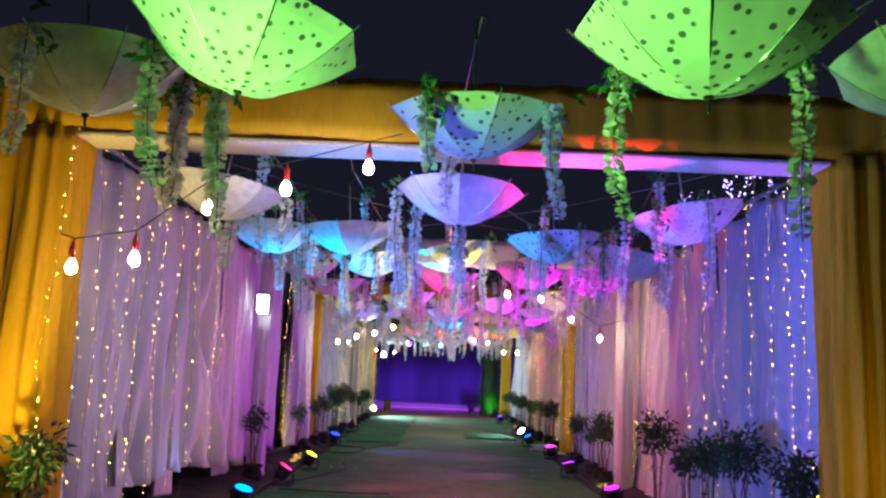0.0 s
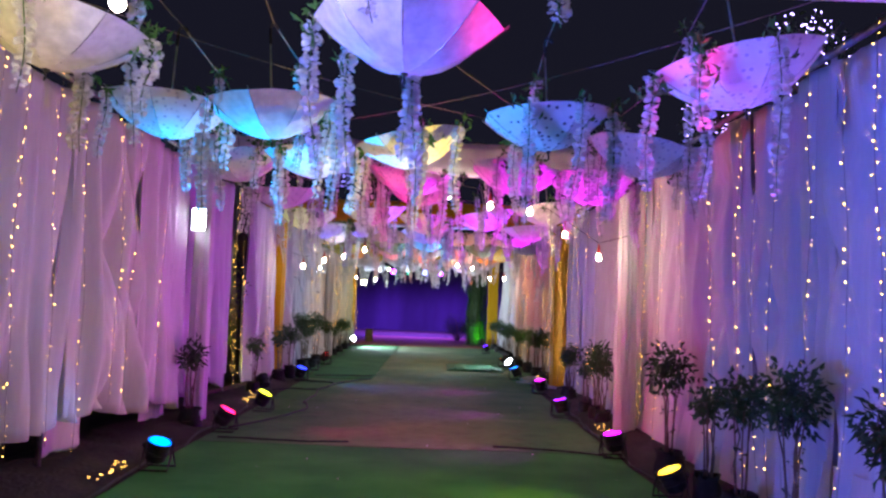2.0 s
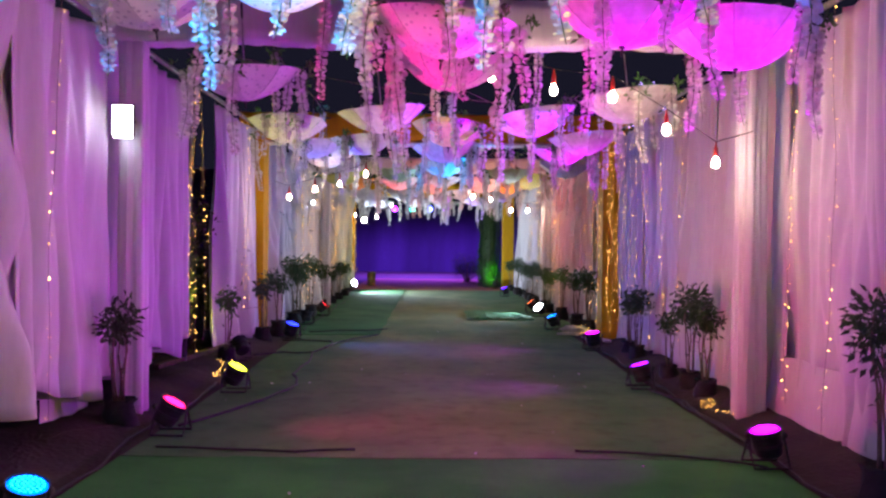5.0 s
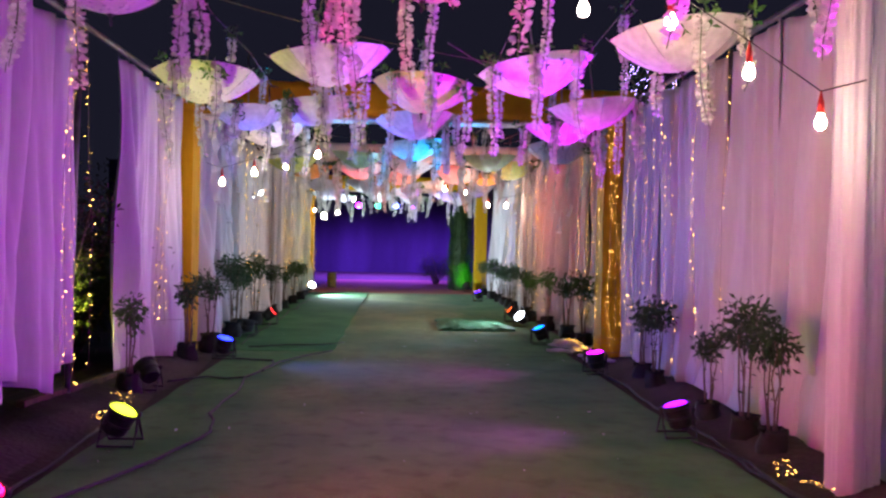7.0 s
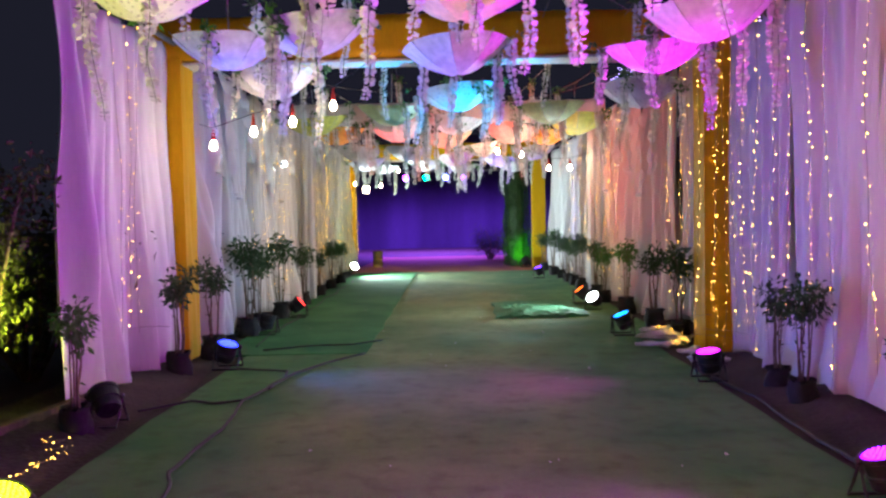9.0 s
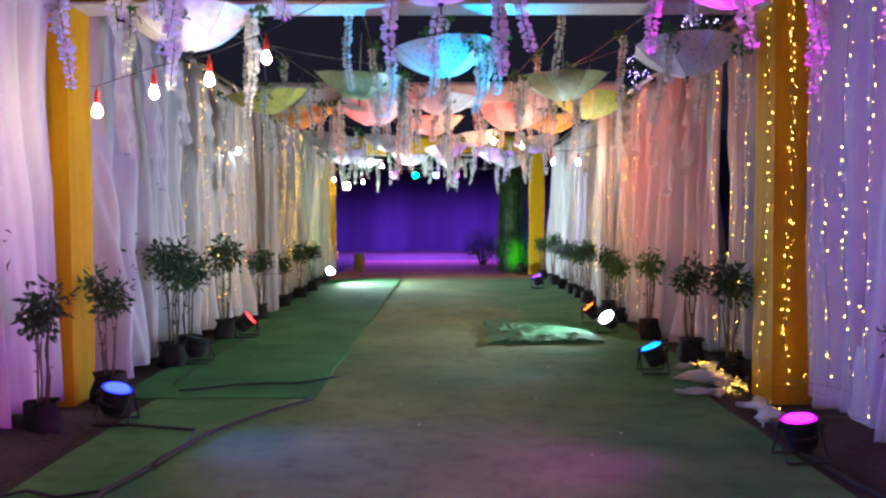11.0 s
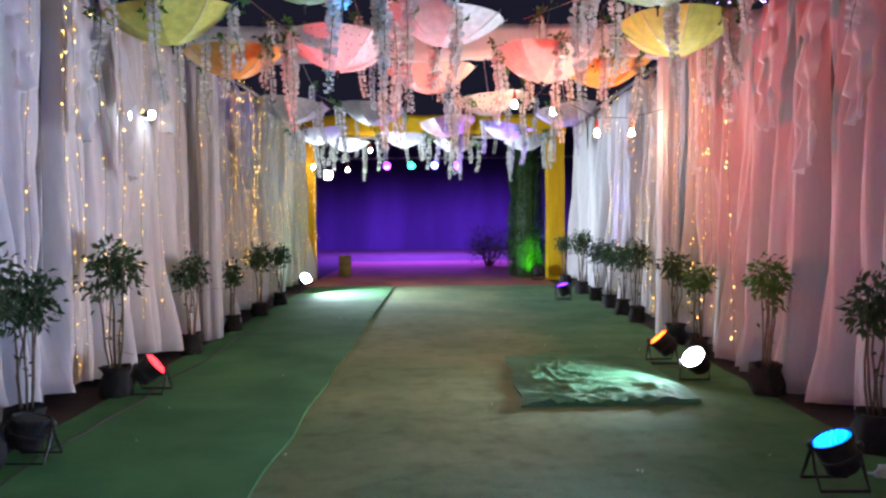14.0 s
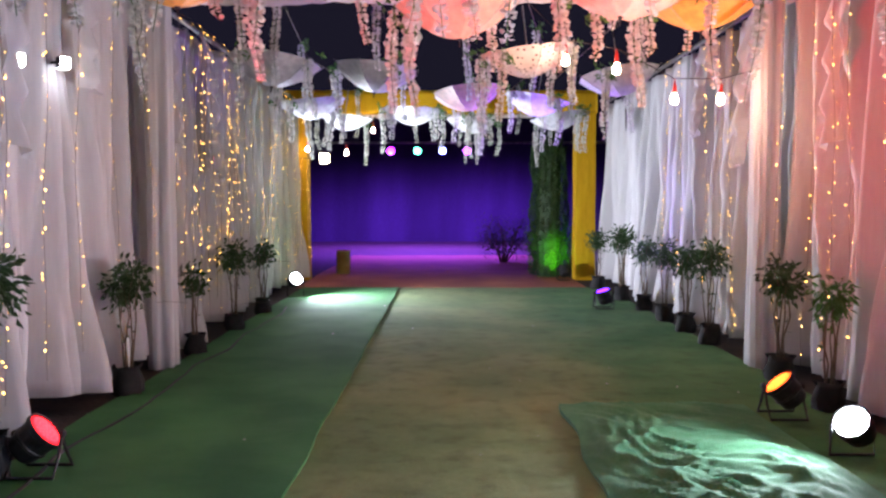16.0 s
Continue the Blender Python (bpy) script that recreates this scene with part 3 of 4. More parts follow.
# ---- umbrellas ----
def build_umbrella(canopy_mat, label):
    u = base_at("umbrella", 0, 0, -20)
    tagged(u, label, "umbrella", "umbrellas hung over the aisle")
    R, D, ribs, sub, rad = 0.43, 0.235, 8, 6, 9
    verts, faces = [(0, 0, 0)], []
    n = ribs * sub
    for j in range(1, rad + 1):
        s = j / rad
        for i in range(n):
            a = 2 * math.pi * i / n
            fr = math.sin(math.pi * (i % sub) / sub)
            r = R * s * (1 - 0.085 * s * s * fr)
            z = D * (0.14 * s + 0.86 * s ** 2) + 0.030 * fr * s * (1 - 0.6 * s)
            verts.append((r * math.cos(a), r * math.sin(a), z))
    for i in range(n):
        faces.append((0, 1 + (i + 1) % n, 1 + i))
    for j in range(rad - 1):
        for i in range(n):
            a, b = 1 + j * n, 1 + (j + 1) * n
            faces.append((a + i, a + (i + 1) % n, b + (i + 1) % n, b + i))
    canopy = from_lists("canopy", verts, faces, canopy_mat, u)
    rib_me = None
    for k in range(ribs):
        if rib_me is None:
            bm = bmesh.new()
            tube(bm, [(0.01 + R * s, 0, 0.006 + D * (0.14 * s + 0.86 * s ** 2)) for s in (0, 0.25, 0.5, 0.75, 1.0, 1.03)], 0.0035, 0.0025, 5)
            rib = part("rib", bm, STEEL, u)
            rib_me = rib.data
        else:
            rib = new("rib", rib_me)
            rib.parent = u
        rib.rotation_euler = (0, 0, 2 * math.pi * k / ribs)
    bm = bmesh.new()
    tube(bm, [(0, 0, 0.0), (0, 0, 0.66)], 0.006, n=8)
    part("shaft", bm, STEEL, u)
    bm = bmesh.new()
    lathe(bm, [(0.003, -0.055), (0.006, -0.05), (0.006, -0.012), (0.016, -0.006), (0.018, 0.004)], 10)
    part("ferrule", bm, BLACK_METAL, u)
    bm = bmesh.new()
    tube(bm, [(0, 0, 0.62), (0, 0, 0.72)] + [(0.03 - 0.03 * math.cos(t), 0, 0.72 + 0.03 * math.sin(t)) for t in (0.6, 1.2, 1.8, 2.4, 3.0)], 0.009, n=8)
    part("handle", bm, BLACK_METAL, u)
    return u


KINDS = {
    "w": (CANOPY_WHITE, "white umbrella hung upside down from a wire"),
    "d": (CANOPY_DOT, "white umbrella with dark flower print hung upside down"),
    "f": (CANOPY_FINE, "white umbrella with fine grey print hung upside down"),
    "y": (CANOPY_YELLOW, "yellow umbrella hung upside down from a wire"),
    "o": (CANOPY_ORANGE, "orange umbrella hung upside down from a wire"),
    "p": (CANOPY_PEACH, "peach umbrella hung upside down from a wire"),
    "m": (CANOPY_MINT, "pale mint umbrella hung upside down from a wire"),
}
# kind, x, y, height of the tip, and the lean where it is plain to see
UMBRELLAS = (
    "w -1.55 3.35 2.52 0 -4", "d -0.80 2.92 2.50 0 6", "d 0.80 2.50 2.40 2 -1", "d 0.11 4.05 2.58 4 -2", "w 1.98 3.20 2.62",
    "w 0.06 5.45 2.50 0 3", "w -1.60 5.60 2.50 0 8", "f 1.74 5.85 2.50 0 -10", "f -1.56 7.20 2.50 0 3", "w -0.85 7.10 2.50 0 -4",
    "d 0.94 7.15 2.50 0 -4", "f 0.06 8.04 2.50 0 -12", "f 1.75 8.10 2.50", "f -0.80 8.75 2.50", "f -1.50 9.10 2.50",
    "w 0.92 9.33 2.50", "f -0.05 9.70 2.50", "w 1.72 9.84 2.50", "f -1.52 11.20 2.50", "f 0.00 11.00 2.56",
    "w 1.64 12.10 2.50", "w -0.57 12.94 2.50", "w 0.93 13.10 2.50", "f -1.66 13.83 2.50", "p 0.08 14.00 2.50",
    "w -0.90 14.95 2.50", "w 1.73 14.72 2.50", "w -1.60 15.38 2.50", "w 0.08 15.77 2.50", "w 1.66 15.90 2.50",
    "f 0.12 18.00 2.50", "w -1.64 17.15 2.54", "f 2.02 18.00 2.50", "m 1.24 19.35 2.50", "m -0.70 19.25 2.50",
    "y -1.76 20.30 2.50", "w 0.03 20.42 2.50", "y 1.75 20.80 2.50", "f -0.78 21.32 2.50", "o -1.68 21.68 2.50",
    "p 0.91 21.95 2.50", "o 1.52 22.35 2.50", "p -0.05 22.60 2.50", "d 0.60 24.20 2.48", "w -0.86 25.30 2.50",
    "w -1.75 24.60 2.46", "p 0.15 26.80 2.48", "w 1.70 25.60 2.50", "w -1.80 27.40 2.44", "w 1.00 27.60 2.50", "w -0.60 28.60 2.48", "w 1.60 29.40 2.48", "f -1.70 29.60 2.50", "w 0.30 30.20 2.50",
)
rng = random.Random(11)
first = {}
HUNG = []
for row in UMBRELLAS:
    k, *place = row.split()
    x, y, z, *lean = (float(v) for v in place)
    loose = (rng.uniform(-7, 7), rng.uniform(-9, 9))
    m = pose(x, y, z, *(lean or loose), rng.uniform(0, 45))
    HUNG.append(m)
    if k in first:
        copy_thing(first[k], m)
    else:
        first[k] = build_umbrella(*KINDS[k])
        first[k].matrix_basis = m

# overhead wires on which the umbrellas hang
LANES = (-1.62, -0.78, 0.06, 0.95, 1.76)
for lane in LANES:
    tops = [m @ Vector((0.03, 0, 0.752)) for m in HUNG if min(LANES, key=lambda v: abs(v - m.translation.x)) == lane]
    tops += [Vector((lane, yf, 3.36)) for yf in (5.4, 11.65, 17.7, 23.8, 32.0)]
    bm = bmesh.new()
    tube(bm, sorted(tops, key=lambda p: p.y), 0.004, n=5)
    tagged(part("overhead_wire", bm, CORD), "thin cord strung along the aisle overhead", "wire", "overhead wires")
for k, (xa, ya, xb, yb) in enumerate(((-2.6, 5.4, 0.9, 9.3), (2.6, 5.4, -0.8, 9.5), (-2.6, 11.6, 0.9, 15.0), (2.6, 11.6, 0.1, 7.0), (-2.6, 17.7, -0.6, 21.0), (2.6, 17.7, 0.8, 22.4), (2.5, 17.7, 0.3, 14.2))):
    bm = bmesh.new()
    tube(bm, [(xa + (xb - xa) * s, ya + (yb - ya) * s, 3.15 - 0.10 * math.sin(math.pi * s)) for s in np.linspace(0, 1, 14)], 0.003, n=5)
    tagged(part("guy_cord", bm, CORD), "slanting cotton cord tied between the frames", "cord", "guy cords")


# ---- flower garlands ----
def build_garland(length, seed, leafy):
    g = base_at("flower_garland", 0, 0, -20)
    tagged(g, "hanging string of white silk wisteria blossoms with leaves", "garland", "flower garlands")
    r = random.Random(seed)
    bm = bmesh.new()
    bend = [Vector((0.03 * s * math.sin(s * 5 + seed), 0.03 * s * math.cos(s * 4 + seed), -length * s)) for s in np.linspace(0, 1, 9)]
    tube(bm, [Vector((0.08, 0, -0.105)), Vector((0.03, 0, 0.012)), Vector((0, 0, 0.008))] + bend[1:], 0.004, 0.002, 5)
    part("stem", bm, FRESH_LEAF, g)
    verts, faces = [], []
    count = int(length / 0.026)
    for i in range(count):
        s = 0.05 + 0.95 * i / count
        q = min(s * 8, 7.99)
        c = bend[int(q)].lerp(bend[int(q) + 1], q - int(q))
        girth = (1 - 0.4 * s * s) * r.uniform(0.75, 1.15)
        for p in range(r.choice((5, 6, 6, 7))):
            a = p * 1.05 + i * 0.6 + r.uniform(-0.3, 0.3)
            out = Vector((math.cos(a), math.sin(a), r.uniform(-0.45, 0.35)))
            petal_lists(verts, faces, c + out * 0.008, out, 0.042 * girth * r.uniform(0.75, 1.15), r)
    tagged(from_lists("blossoms", verts, faces, PETAL, g), kind="stuff")
    verts, faces = [], []
    for i in range(leafy):
        a = Vector((r.uniform(-0.08, 0.08), r.uniform(-0.08, 0.08), r.uniform(-0.12, 0.05)))
        for _ in range(4):
            leaf_lists(verts, faces, a, rand_dir(r), r.uniform(0.04, 0.075), 0.024, r)
    tagged(from_lists("leaves", verts, faces, FRESH_LEAF, g), kind="stuff")
    return g


GARLANDS = [build_garland(ln, sd, lf) for ln, sd, lf in ((0.46, 1, 5), (0.60, 2, 9), (0.74, 3, 4), (0.38, 4, 12), (0.66, 5, 7), (0.54, 6, 3))]
used = [False] * len(GARLANDS)
rng = random.Random(5)
for hung in HUNG:
    for k in range(rng.choice((4, 4, 5, 5))):
        at = hung @ (Matrix.Rotation(math.pi / 4 * rng.randrange(8), 4, "Z") @ Vector((0.43, 0, 0.243)))
        i = rng.randrange(len(GARLANDS))
        if at.y < 2.65:
            continue
        m = pose(at.x, at.y, at.z, rng.uniform(-3, 3), rng.uniform(-3, 3), math.degrees(math.atan2(hung.translation.y - at.y, hung.translation.x - at.x)))
        if used[i]:
            copy_thing(GARLANDS[i], m)
        else:
            GARLANDS[i].matrix_basis, used[i] = m, True


# more strings tied straight to the overhead cords
LONG = [build_garland(ln, sd, lf) for ln, sd, lf in ((0.82, 11, 6), (0.95, 12, 9), (0.70, 13, 8))]
placed = [False] * len(LONG)
for lane in LANES:
    tops = [m @ Vector((0.03, 0, 0.752)) for m in HUNG if min(LANES, key=lambda v: abs(v - m.translation.x)) == lane]
    tops = sorted(tops + [Vector((lane, yf, 3.36)) for yf in (5.4, 11.65, 17.7, 23.8, 32.0)], key=lambda p: p.y)
    for a, b in zip(tops, tops[1:]):
        if a.y < 5.5 or (b - a).length < 0.75:
            continue
        at = a.lerp(b, 0.5 + rng.uniform(-0.12, 0.12))
        i = rng.randrange(len(LONG))
        m = pose(at.x, at.y, at.z - 0.008, rng.uniform(-3, 3), rng.uniform(-3, 3), rng.uniform(0, 360))
        if placed[i]:
            copy_thing(LONG[i], m)
        else:
            LONG[i].matrix_basis, placed[i] = m, True


# ---- bulbs on their cords ----
def bulb_string(points, label, anchor):
    s = base_at("bulb_string", 0, 0, 0)
    tagged(s, label, "string lights", "bulb strings")
    bm = bmesh.new()
    top = [(x, y, z + 0.16) for x, y, z in points]
    ext = [(top[0][0] * 0.6, anchor, 3.08)] + top + [(math.copysign(2.5, top[-1][0]), anchor - 0.05, top[-1][2] + 0.12)]
    tube(bm, ext, 0.004, n=5)
    part("cable", bm, BLACK_RUBBER, s)
    for x, y, z in points:
        bm = bmesh.new()
        lathe(bm, [(0.004, z + 0.16), (0.010, z + 0.13), (0.018, z + 0.10), (0.018, z + 0.045), (0.012, z + 0.04)], 10, Matrix.Translation((x, y, 0)))
        h = part("lamp_holder", bm, RED_PLASTIC, s, "red plastic lamp holder", smooth=True)
        bm = bmesh.new()
        lathe(bm, [(0.012, 0.045), (0.016, 0.03), (0.027, 0.008), (0.030, -0.012), (0.024, -0.032), (0.010, -0.042), (0.001, -0.044)], 14, Matrix.Translation((x, y, z)))
        part("bulb", bm, BULB, h, "glowing warm bulb", smooth=True)


bulb_string([(-0.50, 4.85, 2.72), (-0.99, 4.85, 2.57), (-1.41, 4.72, 2.41), (-1.77, 4.62, 2.08), (-2.12, 4.62, 2.02)], "string of bare bulbs in red holders beside the ochre pillar", 5.3)
bulb_string([(-1.05, 16.8, 2.43), (-1.42, 16.8, 2.29), (-1.78, 16.8, 2.21), (-2.15, 16.8, 2.09)], "string of bare bulbs in red holders beside the ochre pillar", 17.6)
bulb_string([(0.35, 11.3, 2.74), (0.84, 11.3, 2.64), (1.30, 11.3, 2.59), (1.72, 11.3, 2.34), (2.11, 11.3, 2.09)], "string of bare bulbs in red holders beside a white pole", 11.6)
bulb_string([(0.82, 23.6, 2.53), (1.23, 23.6, 2.46), (1.70, 23.6, 2.22), (2.07, 23.6, 2.22)], "string of bare bulbs in red holders beside a white pole", 23.8)
bulb_string([(-1.40, 31.5, 2.68), (-1.87, 31.5, 2.29), (-2.56, 31.5, 2.35)], "string of bare bulbs beside the last ochre pillar", 31.9)


# ---- fairy light strands ----
def strand(x, y, ztop, zbot, seed, trail=0.0, rail=True):
    s = base_at("fairy_light_strand", x, y, 0)
    tagged(s, "hanging strand of tiny warm fairy lights", "fairy lights", "fairy light strands")
    r = random.Random(seed)
    pts, n = [], 22
    for i in range(n + 1):
        w = i / n
        pts.append(Vector((0.02 * math.sin(w * 6 + seed), 0.05 * math.sin(w * 3.1 + seed) + 0.015 * math.sin(w * 17 + seed), ztop + (zbot - ztop) * w)))
    if trail:
        pts += [Vector((-0.15 * math.copysign(1, x) * k, 0.12 * k * math.sin(seed), zbot + 0.02)) for k in (0.5, 1, 2)]
    bm = bmesh.new()
    tube(bm, [Vector((math.copysign(2.72, x) - x if rail else 0.0, 0.0 if rail else 0.12, ztop + 0.07))] + pts, 0.0015, n=4)
    part("wire", bm, CORD, s)
    verts, faces = [], []
    gap = r.choice((0.07, 0.09, 0.12))
    for i in range(int((ztop - zbot) / gap)):
        w = (i + r.uniform(0, 0.9)) / ((ztop - zbot) / gap)
        q = min(w, 0.999) * n
        c = pts[int(q)].lerp(pts[int(q) + 1], q - int(q)) + Vector((r.uniform(-0.02, 0.02), r.uniform(-0.02, 0.02), 0))
        e = 0.0021 + 0.0038 * r.random() ** 2
        k = len(verts)
        verts += [tuple(c + Vector(o) * e) for o in ((1, 0, 0), (-1, 0, 0), (0, 1, 0), (0, -1, 0), (0, 0, 1.5), (0, 0, -1.5))]
        faces += [tuple(k + a for a in f) for f in ((0, 2, 4), (2, 1, 4), (1, 3, 4), (3, 0, 4), (2, 0, 5), (1, 2, 5), (3, 1, 5), (0, 3, 5))]
    tagged(from_lists("glimmer", verts, faces, FAIRY, s), kind="stuff")


rng = random.Random(3)
LEFT_STRANDS = (5.75, 5.95, 6.2, 6.55, 6.9, 7.25, 7.8, 8.3, 9.0, 9.35, 10.2, 13.25, 13.45, 13.68, 15.5, 15.7, 15.9, 19.9, 20.4, 20.65, 20.9, 21.3, 21.8, 22.3, 22.9, 23.6, 24.1, 24.4, 24.65, 24.9, 25.15, 25.4, 25.65, 25.9, 26.1, 26.3, 26.55, 26.8, 27.2, 27.6, 28.0, 28.4, 28.8, 29.2, 29.6, 30.0, 30.4, 30.8, 31.2, 31.5)
RIGHT_STRANDS = (5.8, 6.1, 6.5, 6.9, 7.4, 7.8, 8.05, 8.7, 9.5, 10.3, 10.9, 13.6, 14.3, 14.8, 15.2, 15.5, 15.8, 16.1, 16.4, 16.7, 17.0, 17.25, 18.1, 18.4, 18.8, 21.9, 22.4, 22.7, 23.0, 23.5, 24.1, 24.6, 25.0, 25.5, 26.3, 27.0)
for k, y in enumerate(LEFT_STRANDS):
    strand(-2.53 + rng.uniform(-0.02, 0.03), y, 3.1, rng.uniform(0.15, 0.6), 10 + k, 0.3 if k % 5 == 0 else 0)
for k, y in enumerate(RIGHT_STRANDS):
    strand(2.53 + rng.uniform(-0.03, 0.02), y, 3.1, rng.uniform(0.1, 0.5), 90 + k, 0.3 if 16 < y < 19 else 0)
for k, (x, y) in enumerate(((2.44, 17.45), (2.62, 17.45), (2.84, 17.42), (-2.46, 5.15))):
    strand(x, y, 3.0, 0.1, 200 + k, 0, False)


# ---- floor spotlights ----
PAR_COLORS = {"green": (0.16, 1.0, 0.01), "pale_green": (0.36, 1.0, 0.16), "red": (1.0, 0.07, 0.09), "violet": (0.29, 0.08, 1.0), "cyan": (0.0, 0.36, 1.0), "pink": (1.0, 0.02, 0.30),
              "lime": (0.85, 0.9, 0.08), "blue": (0.10, 0.13, 1.0), "magenta": (0.80, 0.0, 0.92), "amber": (1.0, 0.70, 0.10), "orange": (1.0, 0.28, 0.03), "purple": (0.50, 0.0, 1.0)}
FACE = {}


def par_can(x, y, color, target, watt=1.0, lit=True, face=1.5, spill=0.3, spill_aim=None, beam=78, spread=92, facing=None):
    """A floor spotlight: round can on a double yoke, lens tilted up over the aisle."""
    t = base_at("floor_spotlight", x, y, 0.02)
    tagged(t, "black floor spotlight on a double yoke with %s light" % color.replace("_", " ") if lit else "black floor spotlight on a double yoke, switched off", "spotlight", "floor spotlights")
    way = (Vector(target) - Vector((x, y, 0.2))).normalized()
    face_way = Vector(facing).normalized() if facing else (way + Vector((-0.12 * math.copysign(1, x), 0.12, 1.0))).normalized()
    m = Matrix.Translation((0, 0, 0.19)) @ face_way.to_track_quat("Z", "X").to_matrix().to_4x4()
    bm = bmesh.new()
    lathe(bm, [(0.03, -0.13), (0.075, -0.125), (0.085, -0.11), (0.09, -0.06), (0.098, -0.055), (0.098, -0.045), (0.092, -0.04), (0.098, 0.02), (0.108, 0.025), (0.108, 0.05), (0.100, 0.05), (0.098, 0.03)], 24, m)
    part("can", bm, BLACK_METAL, t, smooth=False)
    if color not in FACE:
        c = PAR_COLORS[color]
        FACE[color] = (glow("lens_plate_" + color, tuple(v ** 2.0 for v in c), 1.6, False), glow("led_" + color, tuple(0.008 + 0.992 * v ** 1.9 for v in c), 7.5, False))
    bm = bmesh.new()
    lathe(bm, [(0.094, 0.040), (0.06, 0.046), (0.001, 0.048)], 24, m)
    lens = part("lens", bm, FACE[color][0] if lit else BLACK_METAL, t, "glowing %s lens" % color.replace("_", " ") if lit else "dark lens")
    bm = bmesh.new()
    for ring, count in ((0.0, 1), (0.024, 6), (0.048, 12), (0.072, 18)):
        for k in range(count):
            a = 2 * math.pi * k / count
            bmesh.ops.create_circle(bm, cap_ends=True, segments=6, radius=0.0085, matrix=m @ Matrix.Translation((ring * math.cos(a), ring * math.sin(a), 0.0505)))
    tagged(part("emitter", bm, FACE[color][1] if lit else BLACK_RUBBER, lens), kind="stuff")
    for sgn in (-1, 1):
        bm = bmesh.new()
        tube(bm, [(-0.115, 0, 0.20), (-0.118, sgn * 0.05, 0.09), (-0.116, sgn * 0.11, 0.008), (0.116, sgn * 0.11, 0.008), (0.118, sgn * 0.05, 0.09), (0.115, 0, 0.20)], 0.009, n=6)
        part("yoke", bm, BLACK_METAL, t)
    for sgn in (-1, 1):
        bm = bmesh.new()
        lathe(bm, [(0.022, 0), (0.022, 0.014), (0.012, 0.022)], 8, Matrix.Translation((sgn * 0.115, 0, 0.2)) @ pose(0, 0, 0, 0, sgn * 90, 0))
        part("knob", bm, BLACK_RUBBER, t)
    if lit:
        eye = Vector((x, y, 0.22)) + face_way * 0.07
        for aim, share, angle in [lobe for lobe in ((target, 1.0, beam), (spill_aim or (-1.3 * x, y - 0.1, 2.1), spill * 1.5, spread)) if lobe[1] > 0]:
            lamp = bpy.data.lights.new("par_beam", "SPOT")
            lamp.energy, lamp.color = PAR_WATT * watt * share, PAR_COLORS[color]
            lamp.spot_size, lamp.spot_blend, lamp.shadow_soft_size = radians(angle), 1.0, 0.06
            new("par_beam", lamp).matrix_basis = look(eye, aim)


par_can(-2.05, 2.0, "pale_green", (-0.30, 2.5, 2.5), 2.7, spill=0.02, beam=50)
par_can(-2.42, 4.55, "amber", (-2.5, 5.3, 2.0), 0.55, spill=0.20, spill_aim=(-1.6, 3.3, 2.5), beam=58, spread=60)
# Unseen lamp, added only to brighten the first gate's right pillar.
par_can(2.40, 4.1, "amber", (2.75, 5.3, 1.7), 0.06, spill=0.0, beam=70)
par_can(2.08, 5.32, "pink", (0.8, 5.36, 3.05), 4.0, spill=0.02, beam=28)
par_can(-2.05, 4.0, "blue", (0.0, 4.9, 2.5), 1.6, spill=0.95, spill_aim=(2.7, 6.6, 2.2), beam=64, spread=74)
par_can(2.10, 6.4, "violet", (1.7, 5.9, 2.5), 0.9, spill=0.45, beam=60)
par_can(-2.04, 8.9, "cyan", (-0.84, 7.6, 2.5), 4.4, spill=0.006, spill_aim=(-2.75, 8.6, 0.5), beam=60, spread=56)
par_can(2.14, 8.38, "amber", (0.06, 8.04, 2.5), 2.0, spill=0.22, beam=40)
par_can(-2.0, 11.0, "pink", (-0.2, 9.9, 2.55), 1.7, spill=0.42, spill_aim=(2.7, 12.0, 2.3), beam=58, facing=(0.5, 0.05, 0.85))
par_can(2.08, 10.2, "magenta", (1.25, 9.6, 2.5), 2.6, spill=0.22, beam=60)
par_can(-1.94, 12.75, "lime", (-1.2, 13.7, 2.5), 0.6, spill=0.6, spill_aim=(2.7, 12.6, 2.5), spread=80, facing=(0.45, -0.05, 0.9))
par_can(2.0, 13.1, "purple", (0.95, 13.0, 2.5), 2.8, spill=0.24, beam=60)
par_can(-2.39, 14.85, "lime", (-4.4, 14.6, 1.2), 1.3, spill=0.0, beam=80, facing=(-0.5, 0.6, 0.6))
par_can(-2.12, 16.95, "blue", (-1.0, 15.8, 2.5), 1.6, spill=0.45, spill_aim=(2.7, 14.8, 2.2), beam=64, spread=88)
par_can(2.1, 16.05, "magenta", (1.6, 15.4, 2.5), 1.8, spill=0.25, beam=62)
par_can(1.94, 18.7, "cyan", (0.15, 17.95, 2.5), 4.2, spill=0.06, beam=46, facing=(-0.40, 0.0, 0.9))
par_can(-2.25, 19.25, "red", (-1.6, 19.4, 2.5), 0.3, False)
par_can(-2.20, 21.0, "red", (0.2, 22.2, 2.5), 1.05, spill=0.62, spill_aim=(2.7, 21.0, 3.1), beam=80, spread=80, facing=(0.74, 0.10, 0.62))
par_can(2.0, 22.1, "orange", (1.2, 22.6, 2.5), 0.9, spill=0.15, facing=(-0.62, 0.08, 0.7))
par_can(1.98, 31.6, "green", (1.95, 32.6, 0.5), 0.35, spill=0.05, beam=60)
par_can(1.92, 27.6, "violet", (0.6, 26.8, 2.5), 1.8, spill=0.15, spill_aim=(2.7, 26.2, 2.2))


def flood(x, y, z, facing, aim, name_label, watt, cone=168):
    """A cool white work light on a short stand."""
    f = base_at("flood_light", x, y, 0.0)
